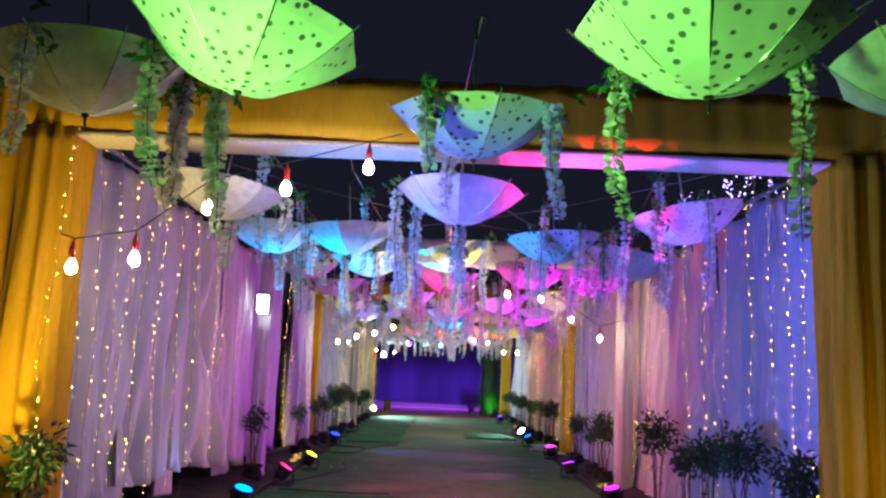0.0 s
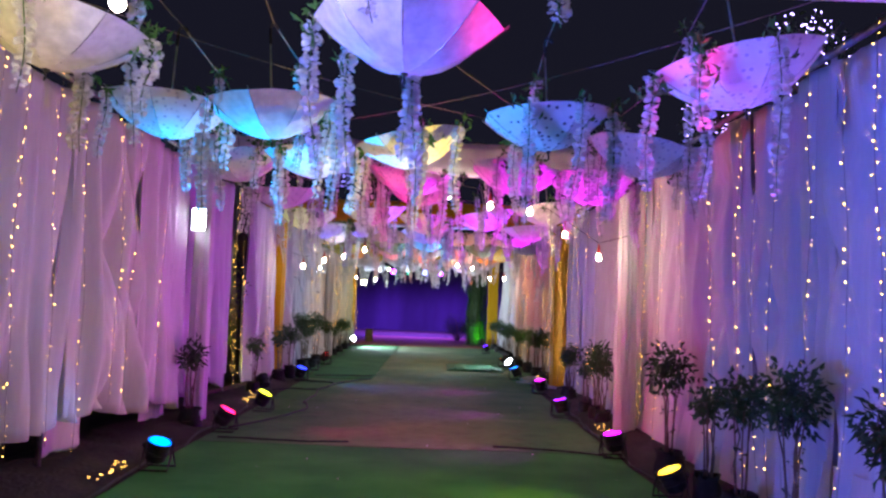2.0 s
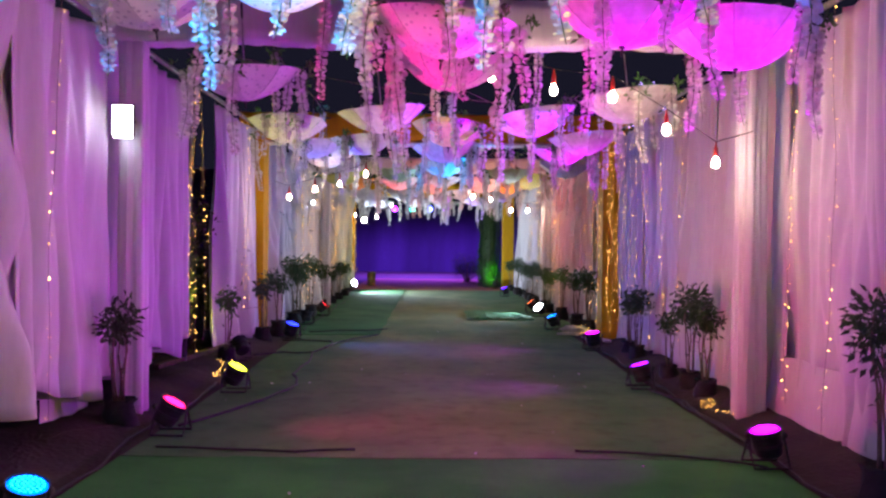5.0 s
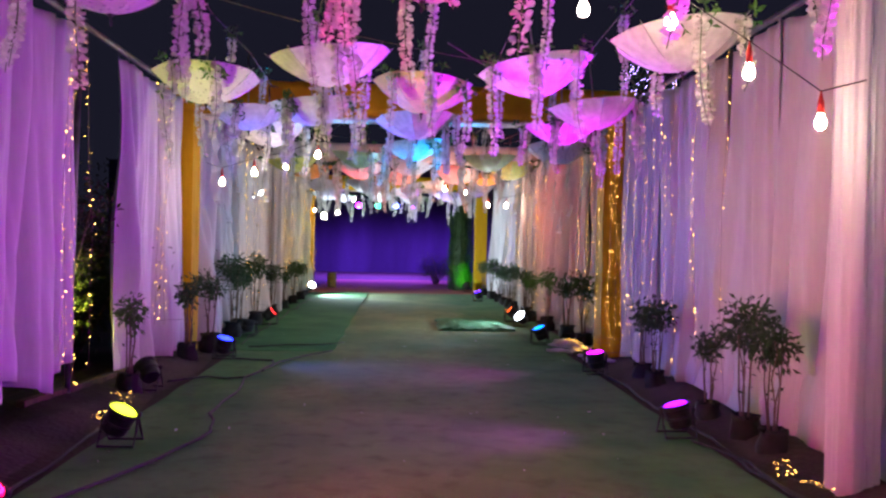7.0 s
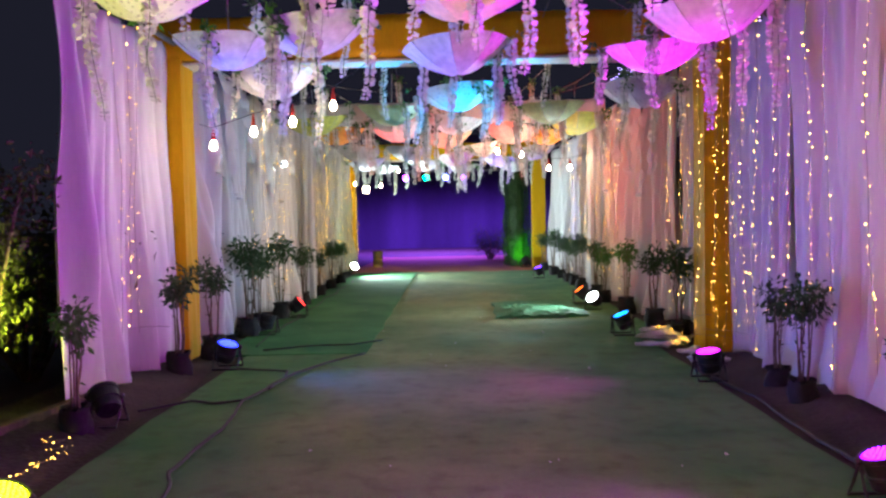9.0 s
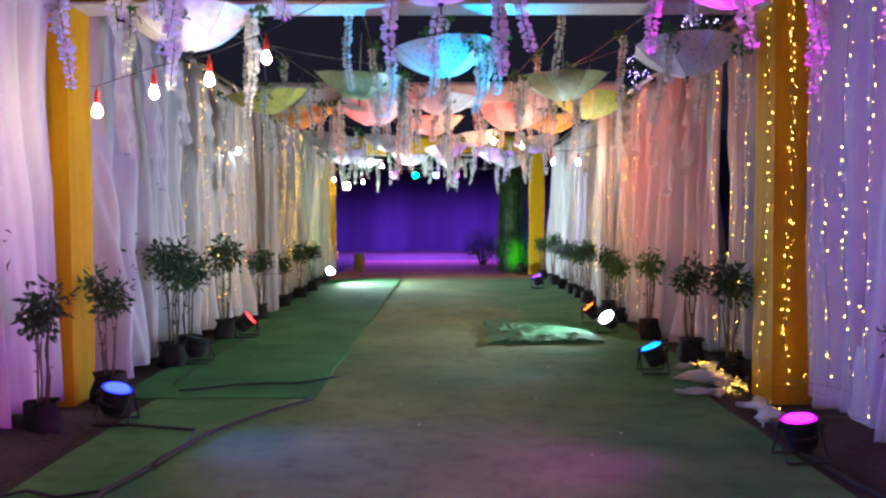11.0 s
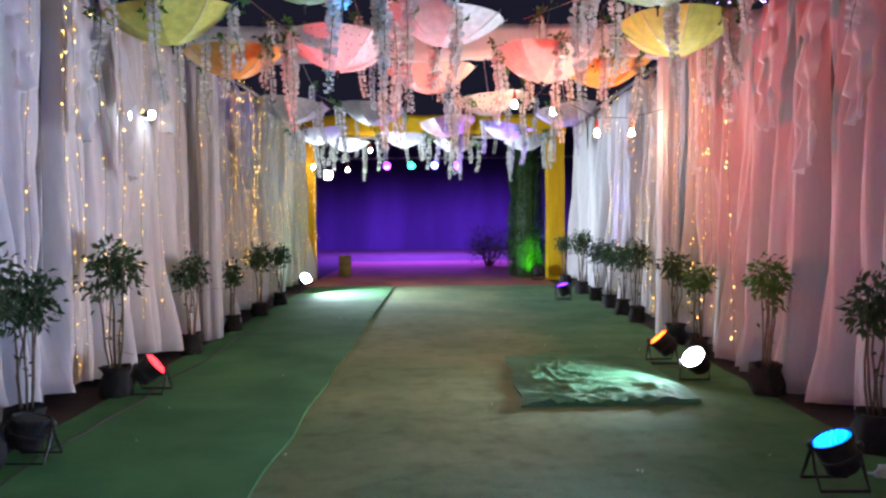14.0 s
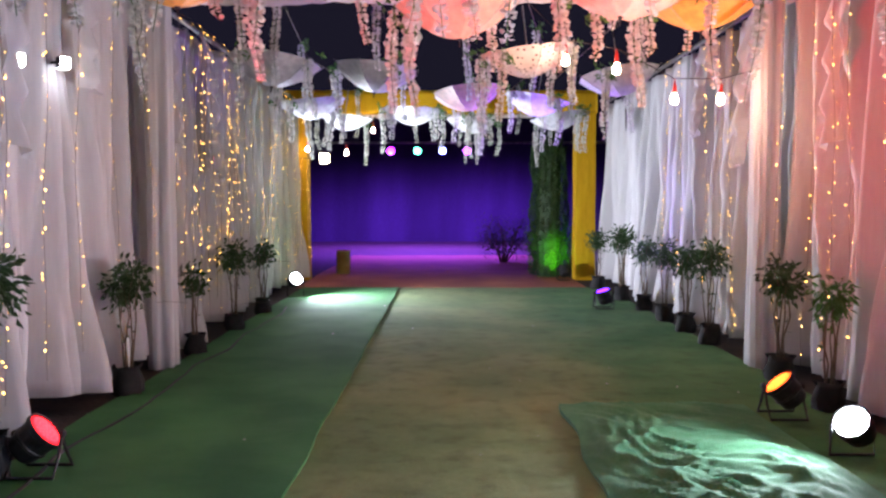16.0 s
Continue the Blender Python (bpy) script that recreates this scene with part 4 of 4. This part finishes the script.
    tagged(f, name_label, "flood light", "white flood lights")
    way = Vector(facing).normalized()
    m = Matrix.Translation((0, 0, z)) @ way.to_track_quat("Z", "X").to_matrix().to_4x4()
    bm = bmesh.new()
    lathe(bm, [(0.03, -0.14), (0.07, -0.135), (0.085, -0.11), (0.09, -0.05), (0.098, -0.045), (0.098, 0.01), (0.105, 0.012), (0.105, 0.03), (0.095, 0.03), (0.093, 0.015)], 24, m)
    part("housing", bm, BLACK_METAL, f)
    bm = bmesh.new()
    lathe(bm, [(0.09, 0.022), (0.05, 0.027), (0.001, 0.029)], 24, m)
    part("led_panel", bm, COOL_LED, f, "blinding cool white panel")
    bm = bmesh.new()
    tube(bm, [(-0.115, 0, z), (-0.12, 0, 0.02), (0.12, 0, 0.02), (0.115, 0, z)], 0.009, n=6)
    part("bracket", bm, BLACK_METAL, f)
    lamp = bpy.data.lights.new("flood_beam", "SPOT")
    lamp.energy, lamp.color, lamp.spot_size, lamp.spot_blend, lamp.shadow_soft_size = FLOOD_WATT * watt, (0.80, 0.88, 1.0), radians(cone), 1.0, 0.08
    ob = new("flood_beam", lamp)
    ob.matrix_basis = look(Vector((x, y, z)) + way * 0.06, aim)


flood(2.05, 21.30, 0.19, (-0.60, -0.45, 0.62), (0.4, 20.9, 1.5), "cool white work light lying beside the crumpled carpet", 0.45, 160)
flood(-2.36, 29.1, 0.27, (0.55, -0.75, 0.45), (1.2, 28.4, 2.2), "cool white work light at the foot of the curtain", 1.6)


# ---- wall-mounted lamps ----
def wall_lamp(x, y, z, glowing, size, label, turn, arm=0.0, tall=1.0):
    w = base_at("led_wall_lamp", x, y, z, turn)
    tagged(w, label, "lamp", "wall lamps")
    bm = bmesh.new()
    box(bm, (-size, -0.03, -size * tall), (size, 0.02, size * tall), 0.008)
    part("housing", bm, BLACK_METAL, w)
    bm = bmesh.new()
    box(bm, (-size * 0.88, -0.036, -size * tall + size * 0.12), (size * 0.88, -0.031, size * tall - size * 0.12), 0.0022)
    part("panel", bm, glowing, w, "glowing square panel")
    bm = bmesh.new()
    box(bm, (-size * 0.8, -0.026, -size * tall - 0.005), (size * 0.8, 0.016, -size * tall - 0.001), 0.001)
    part("lower_glass", bm, glowing, w, "glowing strip under the lamp")
    bm = bmesh.new()
    tube(bm, [(-size, 0.0, 0), (-size, 0.06, 0), (size, 0.06, 0), (size, 0.0, 0)], 0.008, n=6)
    part("bracket", bm, BLACK_METAL, w)
    if arm:
        bm = bmesh.new()
        tube(bm, [(0, 0.05, 0), (-0.6 * arm, 0.3 * arm, 0), (-arm, 0.5 * arm + 0.06, 0)], 0.008, n=6)
        part("arm", bm, BLACK_METAL, w)


wall_lamp(-2.54, 11.46, 2.38, LAMP_LED, 0.085, "upright white lamp on a cloth-wrapped pole", 8, 0.0, 1.5)
wall_lamp(-2.62, 21.70, 2.21, COOL_LED, 0.036, "square white lamp fixed before the curtain", 60)
wall_lamp(-2.62, 22.28, 2.29, COOL_LED, 0.036, "square white lamp fixed before the curtain", 60)
wall_lamp(-2.30, 31.70, 2.20, WARM_LED, 0.09, "square warm lamp on the ochre pillar", 20, 0.40)


# ---- potted plants ----
def build_plant(height, spread, seed, leaves, material=LEAF):
    p = base_at("potted_plant", 0, 0, -20)
    tagged(p, "slender leafy sapling in a black nursery bag", "plant", "saplings along the curtains")
    r = random.Random(seed)
    bm = bmesh.new()
    lathe(bm, [(0.085, 0.0), (0.115, 0.02), (0.118, 0.10), (0.10, 0.19), (0.108, 0.235), (0.08, 0.18)], 14, None, 0.45)
    part("nursery_bag", bm, BLACK_BAG, p, "black plastic nursery bag", smooth=True)
    bm = bmesh.new()
    lathe(bm, [(0.08, 0.165), (0.05, 0.175), (0.001, 0.18)], 12)
    part("soil", bm, SOIL, p)
    tips = []
    for k in range(5):
        a = k * 1.26 + r.uniform(-0.3, 0.3)
        top = Vector((math.cos(a) * spread * r.uniform(0.2, 0.6), math.sin(a) * spread * r.uniform(0.2, 0.6), height * r.uniform(0.82, 1.0)))
        pts = [Vector((math.cos(a) * 0.03, math.sin(a) * 0.03, 0.165))]
        for s in (0.3, 0.55, 0.8, 1.0):
            pts.append(pts[0].lerp(top, s) + Vector((r.uniform(-0.02, 0.02), r.uniform(-0.02, 0.02), 0)))
        bm = bmesh.new()
        tube(bm, pts, 0.009, 0.004, 6)
        part("stem", bm, BARK, p, smooth=True)
        tips += [pts[3].lerp(pts[4], 0.5), pts[4], pts[4]]
    verts, faces = [], []
    for _ in range(leaves):
        c = r.choice(tips)
        at = c + rand_dir(r) * spread * r.uniform(0.15, 0.75) + Vector((0, 0, -0.02))
        d = (at - c).normalized() + rand_dir(r) * 0.7 + Vector((0, 0, -0.25))
        leaf_lists(verts, faces, at, d, r.uniform(0.045, 0.085), r.uniform(0.02, 0.034), r)
    for _ in range(leaves // 40):
        at = Vector((r.uniform(-0.05, 0.05), r.uniform(-0.05, 0.05), r.uniform(0.35, height * 0.75)))
        leaf_lists(verts, faces, at, rand_dir(r), r.uniform(0.04, 0.07), 0.024, r)
    tagged(from_lists("foliage", verts, faces, material, p), kind="stuff")
    return p


PLANTS = [build_plant(1.02, 0.17, 1, 420), build_plant(1.06, 0.20, 2, 520), build_plant(0.95, 0.15, 3, 320), build_plant(0.95, 0.16, 4, 320, FRESH_LEAF)]
SPOTS = ("0 2.35 5.75", "1 2.37 6.9", "0 2.36 7.7", "2 2.36 8.4", "1 2.34 9.4", "0 2.38 12.5", "1 2.38 12.95", "2 2.36 13.6", "0 2.4 15.1", "2 2.42 15.6",
         "0 2.38 18.2", "2 2.38 19.3", "3 2.36 20.8", "3 2.32 22.3", "0 2.36 23.2", "1 2.36 24.9", "0 2.36 25.7", "1 2.35 26.5", "0 2.35 27.5", "1 2.30 28.6", "0 2.26 30.2",
         "0 -2.37 5.15", "2 -2.38 11.2", "3 -2.4 14.6", "2 -2.4 16.65", "2 -2.36 17.6", "1 -2.37 19.1", "0 -2.38 19.6", "1 -2.36 20.9", "0 -2.37 22.8", "2 -2.36 24.4", "1 -2.36 25.8", "0 -2.36 27.2")
rng = random.Random(8)
done = set()
for row in SPOTS:
    k, x, y = row.split()
    m = pose(float(x) * 1.03, float(y), 0.0, 0, 0, rng.uniform(0, 360)) @ Matrix.Scale(rng.uniform(0.80, 0.90) if float(y) > 22 or 12 < float(y) < 16 else rng.uniform(0.94, 1.06), 4)
    if k in done:
        copy_thing(PLANTS[int(k)], m)
    else:
        PLANTS[int(k)].matrix_basis = m
        done.add(k)


# ---- trees and shrubs outside the tunnel ----
def shrub(x, y, h, spread, seed, leaves, material, label, size=0.07):
    t = base_at("shrub", x, y, 0)
    tagged(t, label, "shrub", "shrubs outside the tunnel")
    r = random.Random(seed)
    bm = bmesh.new()
    tips = []
    for k in range(7):
        a = k * 0.9 + r.uniform(-0.3, 0.3)
        top = Vector((math.cos(a) * spread * r.uniform(0.3, 0.9), math.sin(a) * spread * r.uniform(0.3, 0.9), h * r.uniform(0.45, 0.95)))
        tube(bm, [Vector((0.05 * math.cos(a), 0.05 * math.sin(a), 0)), top * 0.5 + Vector((0.05, 0, 0)), top], 0.03, 0.008, 6)
        tips += [top, top * 0.75, top * 0.55]
    part("woody_frame", bm, BARK, t, smooth=True)
    verts, faces = [], []
    for _ in range(leaves):
        c = r.choice(tips)
        at = c + rand_dir(r) * spread * 0.55 * r.uniform(0.2, 1.0)
        at.z = max(0.05, at.z)
        leaf_lists(verts, faces, at, rand_dir(r) + Vector((0, 0, -0.2)), r.uniform(0.6, 1.4) * size, size * 0.45, r)
    tagged(from_lists("foliage", verts, faces, material, t), kind="stuff")


shrub(-3.8, 16.6, 2.0, 0.9, 1, 3200, OLIVE_LEAF, "dense olive green shrub seen through the curtain gap")
shrub(-3.7, 18.4, 2.2, 0.9, 2, 2600, OLIVE_LEAF, "dense olive green shrub behind the curtain")
shrub(-3.5, 15.0, 2.1, 0.62, 8, 2600, OLIVE_LEAF, "dense olive green shrub seen through the curtain gap")
shrub(-4.6, 15.0, 1.6, 0.8, 3, 2000, OLIVE_LEAF, "low olive green shrub outside the tunnel")
shrub(3.9, 21.4, 1.9, 0.8, 4, 1800, LEAF, "dark shrub behind the curtain gap")
shrub(1.75, 33.3, 1.0, 0.45, 5, 900, FRESH_LEAF, "green shrub at the tunnel exit", 0.06)
shrub(1.25, 36.5, 1.1, 0.7, 6, 1200, LEAF, "dark shrub beside the red carpet")
shrub(2.4, 34.0, 1.3, 0.7, 7, 1200, LEAF, "dark shrub beside the red carpet")


def leafy_column(x, y, h, r0):
    """A tall narrow clipped hedge column."""
    t = base_at("hedge_column", x, y, 0)
    tagged(t, "tall narrow clipped green hedge column at the exit", "hedge")
    r = random.Random(77)
    bm = bmesh.new()
    lathe(bm, [(r0 * 0.6, 0), (r0 * 0.65, h * 0.5), (r0 * 0.6, h * 0.9), (r0 * 0.3, h)], 12, None, 0.2)
    part("core", bm, LEAF, t)
    verts, faces = [], []
    for _ in range(6500):
        z = r.uniform(0.05, h)
        a = r.uniform(0, 2 * math.pi)
        rr = r0 * (0.85 + 0.25 * noise.noise((math.cos(a) * 2, math.sin(a) * 2, z * 2))) * (1 if z < h * 0.9 else 0.7)
        at = Vector((rr * math.cos(a), rr * math.sin(a), z))
        leaf_lists(verts, faces, at, Vector((math.cos(a), math.sin(a), -0.4)) + rand_dir(r) * 0.7, r.uniform(0.04, 0.08), 0.03, r)
    tagged(from_lists("foliage", verts, faces, LEAF, t), kind="stuff")


leafy_column(1.84, 32.65, 2.75, 0.36)

# ---- the far end ----
# A rippled sheet in place of dark trees and purple haze.
bm = bmesh.new()
cols = 160
prev = None
for i in range(cols + 1):
    x = -14 + 28 * i / cols
    y = 47.5 + 0.02 * math.sin(x * 7) + 0.10 * noise.noise((x, 0, 0))
    a, b = bm.verts.new((x, y, 0)), bm.verts.new((x, y, 5.2))
    if prev:
        bm.faces.new((prev[0], a, b, prev[1]))
    prev = (a, b)
tagged(part("backdrop", bm, BACKDROP, smooth=True), "dark blue sheet standing in for dim trees and lit haze at the far end", "backdrop", kind="structure")


def moving_head(x, color):
    h = base_at("stage_light", x, 42.6, 3.05)
    tagged(h, "small black stage light with %s beam on the far pipe" % color, "stage light", "stage lights")
    c = {"purple": (0.33, 0.01, 1.0), "cyan": (0.02, 0.6, 0.3), "blue": (0.12, 0.16, 1.0)}[color]
    bm = bmesh.new()
    lathe(bm, [(0.06, 0.12), (0.11, 0.10), (0.12, 0.0), (0.13, -0.08), (0.11, -0.085)], 14, pose(0, 0, 0, -72, 0, 0))
    part("head", bm, BLACK_METAL, h)
    bm = bmesh.new()
    lathe(bm, [(0.115, -0.088), (0.06, -0.092), (0.001, -0.094)], 14, pose(0, 0, 0, -72, 0, 0))
    part("lens", bm, glow("stage_lens_" + color, c, 12.0), h, "glowing lens")
    bm = bmesh.new()
    tube(bm, [(-0.14, 0, 0), (-0.14, 0, 0.2), (0.14, 0, 0.2), (0.14, 0, 0)], 0.015, n=6)
    part("yoke", bm, BLACK_METAL, h)
    if color == "purple":
        lamp = bpy.data.lights.new("stage_beam", "SPOT")
        lamp.energy, lamp.color, lamp.spot_size, lamp.spot_blend, lamp.shadow_soft_size = 1200, (0.28, 0.07, 1.0), radians(176), 0.5, 0.1
        ob = new("stage_beam", lamp)
        ob.matrix_basis = look((x, 42.4, 2.95), (x * 0.9, 42.8, 0))


for x, c in ((-1.80, "purple"), (-0.98, "cyan"), (-0.20, "blue"), (0.55, "purple")):
    moving_head(x, c)
bm = bmesh.new()
tube(bm, [(-5, 42.6, 3.28), (5, 42.6, 3.28)], 0.04, n=8)
for x in (-5, 5):
    tube(bm, [(x, 42.6, 0), (x, 42.6, 3.28)], 0.04, n=8)
tagged(part("lighting_pipe", bm, PIPE, smooth=True), "horizontal pipe on two posts carrying stage lights", "pipe")

# ---- clutter on the ground ----
def cable(points, r=0.009, label="black power cable lying on the carpet"):
    bm = bmesh.new()
    P = [Vector(p) for p in points]
    pts = []
    for i in range(len(P) - 1):
        for s in np.linspace(0, 1, 7)[:-1]:
            a, b = P[i], P[i + 1]
            q = a.lerp(b, s)
            pts.append(q + Vector((0.03 * noise.noise((q.x * 3, q.y * 3, 1)), 0.03 * noise.noise((q.x * 3, q.y * 3, 5)), 0)))
    pts.append(P[-1])
    tube(bm, pts, r, n=6)
    tagged(part("power_cable", bm, BLACK_RUBBER, smooth=True), label, "cable", "power cables")


Z = 0.034
cable([(-1.95, 10.55, Z), (-1.5, 10.5, Z), (-1.0, 10.42, Z), (-0.6, 10.5, Z)])
cable([(-2.0, 11.2, Z), (-1.64, 12.1, Z), (-1.5, 12.6, Z), (-1.4, 13.1, Z), (-1.55, 13.7, Z), (-1.54, 14.6, Z), (-1.6, 15.5, Z), (-1.41, 16.6, Z), (-1.15, 17.2, Z), (-0.9, 17.6, Z)], 0.011)
cable([(-2.0, 16.85, Z), (-1.75, 16.75, Z), (-1.5, 16.7, Z), (-1.45, 16.3, Z), (-1.5, 15.9, Z)], 0.010)
cable([(-2.3, 15.2, Z), (-2.0, 15.5, Z), (-1.8, 15.4, Z), (-1.6, 15.5, Z)], 0.010)
cable([(0.9, 10.5, Z), (1.3, 10.45, Z), (1.8, 10.3, Z), (2.05, 10.1, Z)])
cable([(-2.0, 17.9, Z), (-1.6, 18.15, Z), (-1.1, 18.2, Z), (-0.8, 18.5, Z)])
cable([(2.05, 12.9, Z), (2.2, 12.3, Z), (2.15, 11.6, Z), (2.2, 11.0, Z), (2.1, 10.3, Z)])
for side, y0, y1 in ((-1, 6.0, 14.0), (-1, 18.2, 28.5), (1, 9.0, 17.0)):
    cable([(side * (2.2 + 0.05 * math.sin(y * 3)), y, 0.02) for y in np.arange(y0, y1, 0.8)], 0.011, "black power cable along the foot of the curtains")


def cloth_heap(x, y, count, reach, seed):
    """Torn ends of white cloth twisted into loose ropes and left on the ground."""
    r = random.Random(seed)
    bm = bmesh.new()
    for k in range(count):
        a, size = r.uniform(0, 6.28), r.uniform(0.5, 1.0) * reach
        at = Vector((x + r.uniform(-0.16, 0.16), y + r.uniform(-0.28, 0.28), 0.0))
        girth = r.uniform(0.022, 0.045)
        rings = []
        for i in range(15):
            w = i / 14
            c = at + Vector((math.cos(a + 1.3 * w * math.sin(seed + k)), math.sin(a + 1.3 * w * math.sin(seed + k)), 0)) * size * (w - 0.4)
            c.z = 0.035 + girth * (0.8 + 0.7 * k / count)
            side = Vector((-math.sin(a), math.cos(a), 0))
            ring = []
            for q in range(12):
                t = 2 * math.pi * q / 12 + 2.2 * w
                rad = girth * (1.0 + 0.55 * math.sin(3 * t + 4 * w + k) + 0.5 * noise.noise((w * 5, q, seed + k))) * (0.35 + 0.9 * math.sin(math.pi * (0.12 + 0.8 * w)))
                ring.append(bm.verts.new(c + side * rad * 1.5 * math.cos(2 * math.pi * q / 12) + Vector((0, 0, max(-girth * 0.7, 0.7 * rad * math.sin(2 * math.pi * q / 12))))))
            rings.append(ring)
        for p, n in zip(rings, rings[1:]):
            for q in range(12):
                bm.faces.new((p[q], p[(q + 1) % 12], n[(q + 1) % 12], n[q]))
        bm.faces.new(rings[0][::-1])
        bm.faces.new(rings[-1])
    tagged(part("crumpled_cloth", bm, WHITE_CLOTH, smooth=True), "twisted ends of white cloth lying on the ground", "cloth", "cloth heaps")


cloth_heap(2.22, 17.1, 4, 0.55, 1)
cloth_heap(2.20, 17.9, 5, 0.60, 4)
cloth_heap(2.28, 18.6, 4, 0.55, 7)


def drum(x, y):
    d = base_at("drum", x, y, 0)
    tagged(d, "small dull yellow drum standing beside the red carpet", "drum")
    bm = bmesh.new()
    lathe(bm, [(0.14, 0), (0.145, 0.01), (0.14, 0.02), (0.14, 0.15), (0.148, 0.16), (0.14, 0.17), (0.14, 0.31), (0.148, 0.32), (0.14, 0.33), (0.14, 0.45), (0.145, 0.47), (0.132, 0.47), (0.13, 0.455)], 24)
    part("body", bm, surface("dull_yellow_paint", (0.32, 0.24, 0.06), (0.45, 0.34, 0.09), 3, 0.6), d, smooth=True)


drum(-2.15, 33.2)


def litter():
    """Scraps of petal and paper scattered over the carpets."""
    r = random.Random(21)
    verts, faces = [], []
    for _ in range(70):
        at = Vector((r.uniform(-1.95, 1.95), r.uniform(5, 29), 0.030))
        leaf_lists(verts, faces, at, Vector((r.uniform(-1, 1), r.uniform(-1, 1), 0.15)), r.uniform(0.012, 0.035), r.uniform(0.01, 0.022), r, 0.1)
    tagged(from_lists("litter", verts, faces, PETAL), "scattered white petals and paper scraps on the carpet", "litter", kind="stuff")


litter()


def lit_tree(x, y, seed):
    """A slim tree behind the curtains whose crown is wound with tiny violet lights."""
    t = base_at("lit_tree", x, y, 0)
    tagged(t, "slim tree behind the curtain wound with tiny violet lights", "tree", "trees behind the curtains")
    r = random.Random(seed)
    bm = bmesh.new()
    tube(bm, [(0, 0, 0), (0.03, 0.02, 1.4), (-0.02, 0.03, 2.6), (0, 0, 3.7)], 0.05, 0.018, 8)
    for k in range(6):
        a = k * 1.05
        tube(bm, [(0, 0, 3.1 + 0.08 * k), (0.2 * math.cos(a), 0.2 * math.sin(a), 3.35 + 0.08 * k), (0.36 * math.cos(a), 0.36 * math.sin(a), 3.5 + 0.08 * k)], 0.012, 0.005, 5)
    part("trunk", bm, BARK, t, smooth=True)
    verts, faces, lv, lf = [], [], [], []
    for _ in range(520):
        at = Vector((0, 0, 3.66)) + Vector((rand_dir(r) * 0.42 * r.uniform(0.3, 1.0))) * 1.0
        leaf_lists(verts, faces, at, rand_dir(r) + Vector((0, 0, -0.3)), r.uniform(0.05, 0.09), 0.035, r)
    for _ in range(150):
        c = Vector((0, 0, 3.66)) + rand_dir(r) * 0.43 * r.uniform(0.7, 1.0)
        k, e = len(lv), 0.008
        lv += [tuple(c + Vector(o) * e) for o in ((1, 0, 0), (-1, 0, 0), (0, 1, 0), (0, -1, 0), (0, 0, 1), (0, 0, -1))]
        lf += [tuple(k + a for a in f) for f in ((0, 2, 4), (2, 1, 4), (1, 3, 4), (3, 0, 4), (2, 0, 5), (1, 2, 5), (3, 1, 5), (0, 3, 5))]
    tagged(from_lists("foliage", verts, faces, LEAF, t), kind="stuff")
    tagged(from_lists("glimmer", lv, lf, BLUE_DOT, t, "tiny violet lights"), kind="stuff")


for k, y in enumerate((8.7, 10.8, 18.1, 21.4, 24.1)):
    lit_tree(3.3, y, 40 + k)


def timber(x0, y0, x1, y1):
    bm = bmesh.new()
    way = Vector((x1 - x0, y1 - y0, 0))
    m = Matrix.Translation((x0, y0, 0.0)) @ way.to_track_quat("Y", "Z").to_matrix().to_4x4()
    box(bm, (-0.04, 0, 0.03), (0.04, way.length, 0.14), 0.008, m)
    tagged(part("timber_batten", bm, DARK_WOOD), "old dark timber batten lying along the curtain foot", "timber", "timber battens")


timber(-2.98, 13.6, -2.70, 15.4)


def lying_strand(points, seed):
    """A tangle of fairy lights trailing over the ground."""
    t = base_at("fairy_light_strand", points[0][0], points[0][1], 0)
    tagged(t, "tangled strand of warm fairy lights lying on the ground", "fairy lights", "fairy light strands")
    o = Vector((points[0][0], points[0][1], 0))
    r = random.Random(seed)
    P = [Vector(p) - o for p in points]
    pts = []
    for a, b in zip(P, P[1:]):
        for q in np.linspace(0, 1, 8)[:-1]:
            pts.append(a.lerp(b, q) + Vector((r.uniform(-0.05, 0.05), r.uniform(-0.05, 0.05), r.uniform(0, 0.02))))
    bm = bmesh.new()
    tube(bm, pts, 0.0015, n=4)
    part("wire", bm, CORD, t)
    verts, faces = [], []
    for c in pts:
        for _ in range(2):
            d = c + Vector((r.uniform(-0.03, 0.03), r.uniform(-0.03, 0.03), 0.006))
            k, e = len(verts), r.uniform(0.0018, 0.0042)
            verts += [tuple(d + Vector(v) * e) for v in ((1, 0, 0), (-1, 0, 0), (0, 1, 0), (0, -1, 0), (0, 0, 1), (0, 0, -1))]
            faces += [tuple(k + a for a in f) for f in ((0, 2, 4), (2, 1, 4), (1, 3, 4), (3, 0, 4), (2, 0, 5), (1, 2, 5), (3, 1, 5), (0, 3, 5))]
    tagged(from_lists("glimmer", verts, faces, FAIRY, t), kind="stuff")


lying_strand([(2.45, 18.6, 0.05), (2.30, 18.2, 0.10), (2.42, 17.9, 0.06), (2.22, 17.6, 0.08), (2.38, 17.2, 0.05), (2.25, 16.9, 0.05)], 1)
lying_strand([(2.50, 19.0, 0.05), (2.35, 18.7, 0.08), (2.48, 18.3, 0.12), (2.28, 17.9, 0.14), (2.40, 17.5, 0.06)], 2)
lying_strand([(-2.40, 9.0, 0.05), (-2.25, 8.6, 0.05), (-2.36, 8.2, 0.05)], 3)
lying_strand([(-2.42, 14.2, 0.10), (-2.30, 14.0, 0.05), (-2.38, 13.6, 0.05), (-2.28, 13.3, 0.05)], 4)
lying_strand([(2.40, 12.2, 0.05), (2.28, 11.9, 0.05), (2.38, 11.5, 0.05)], 5)
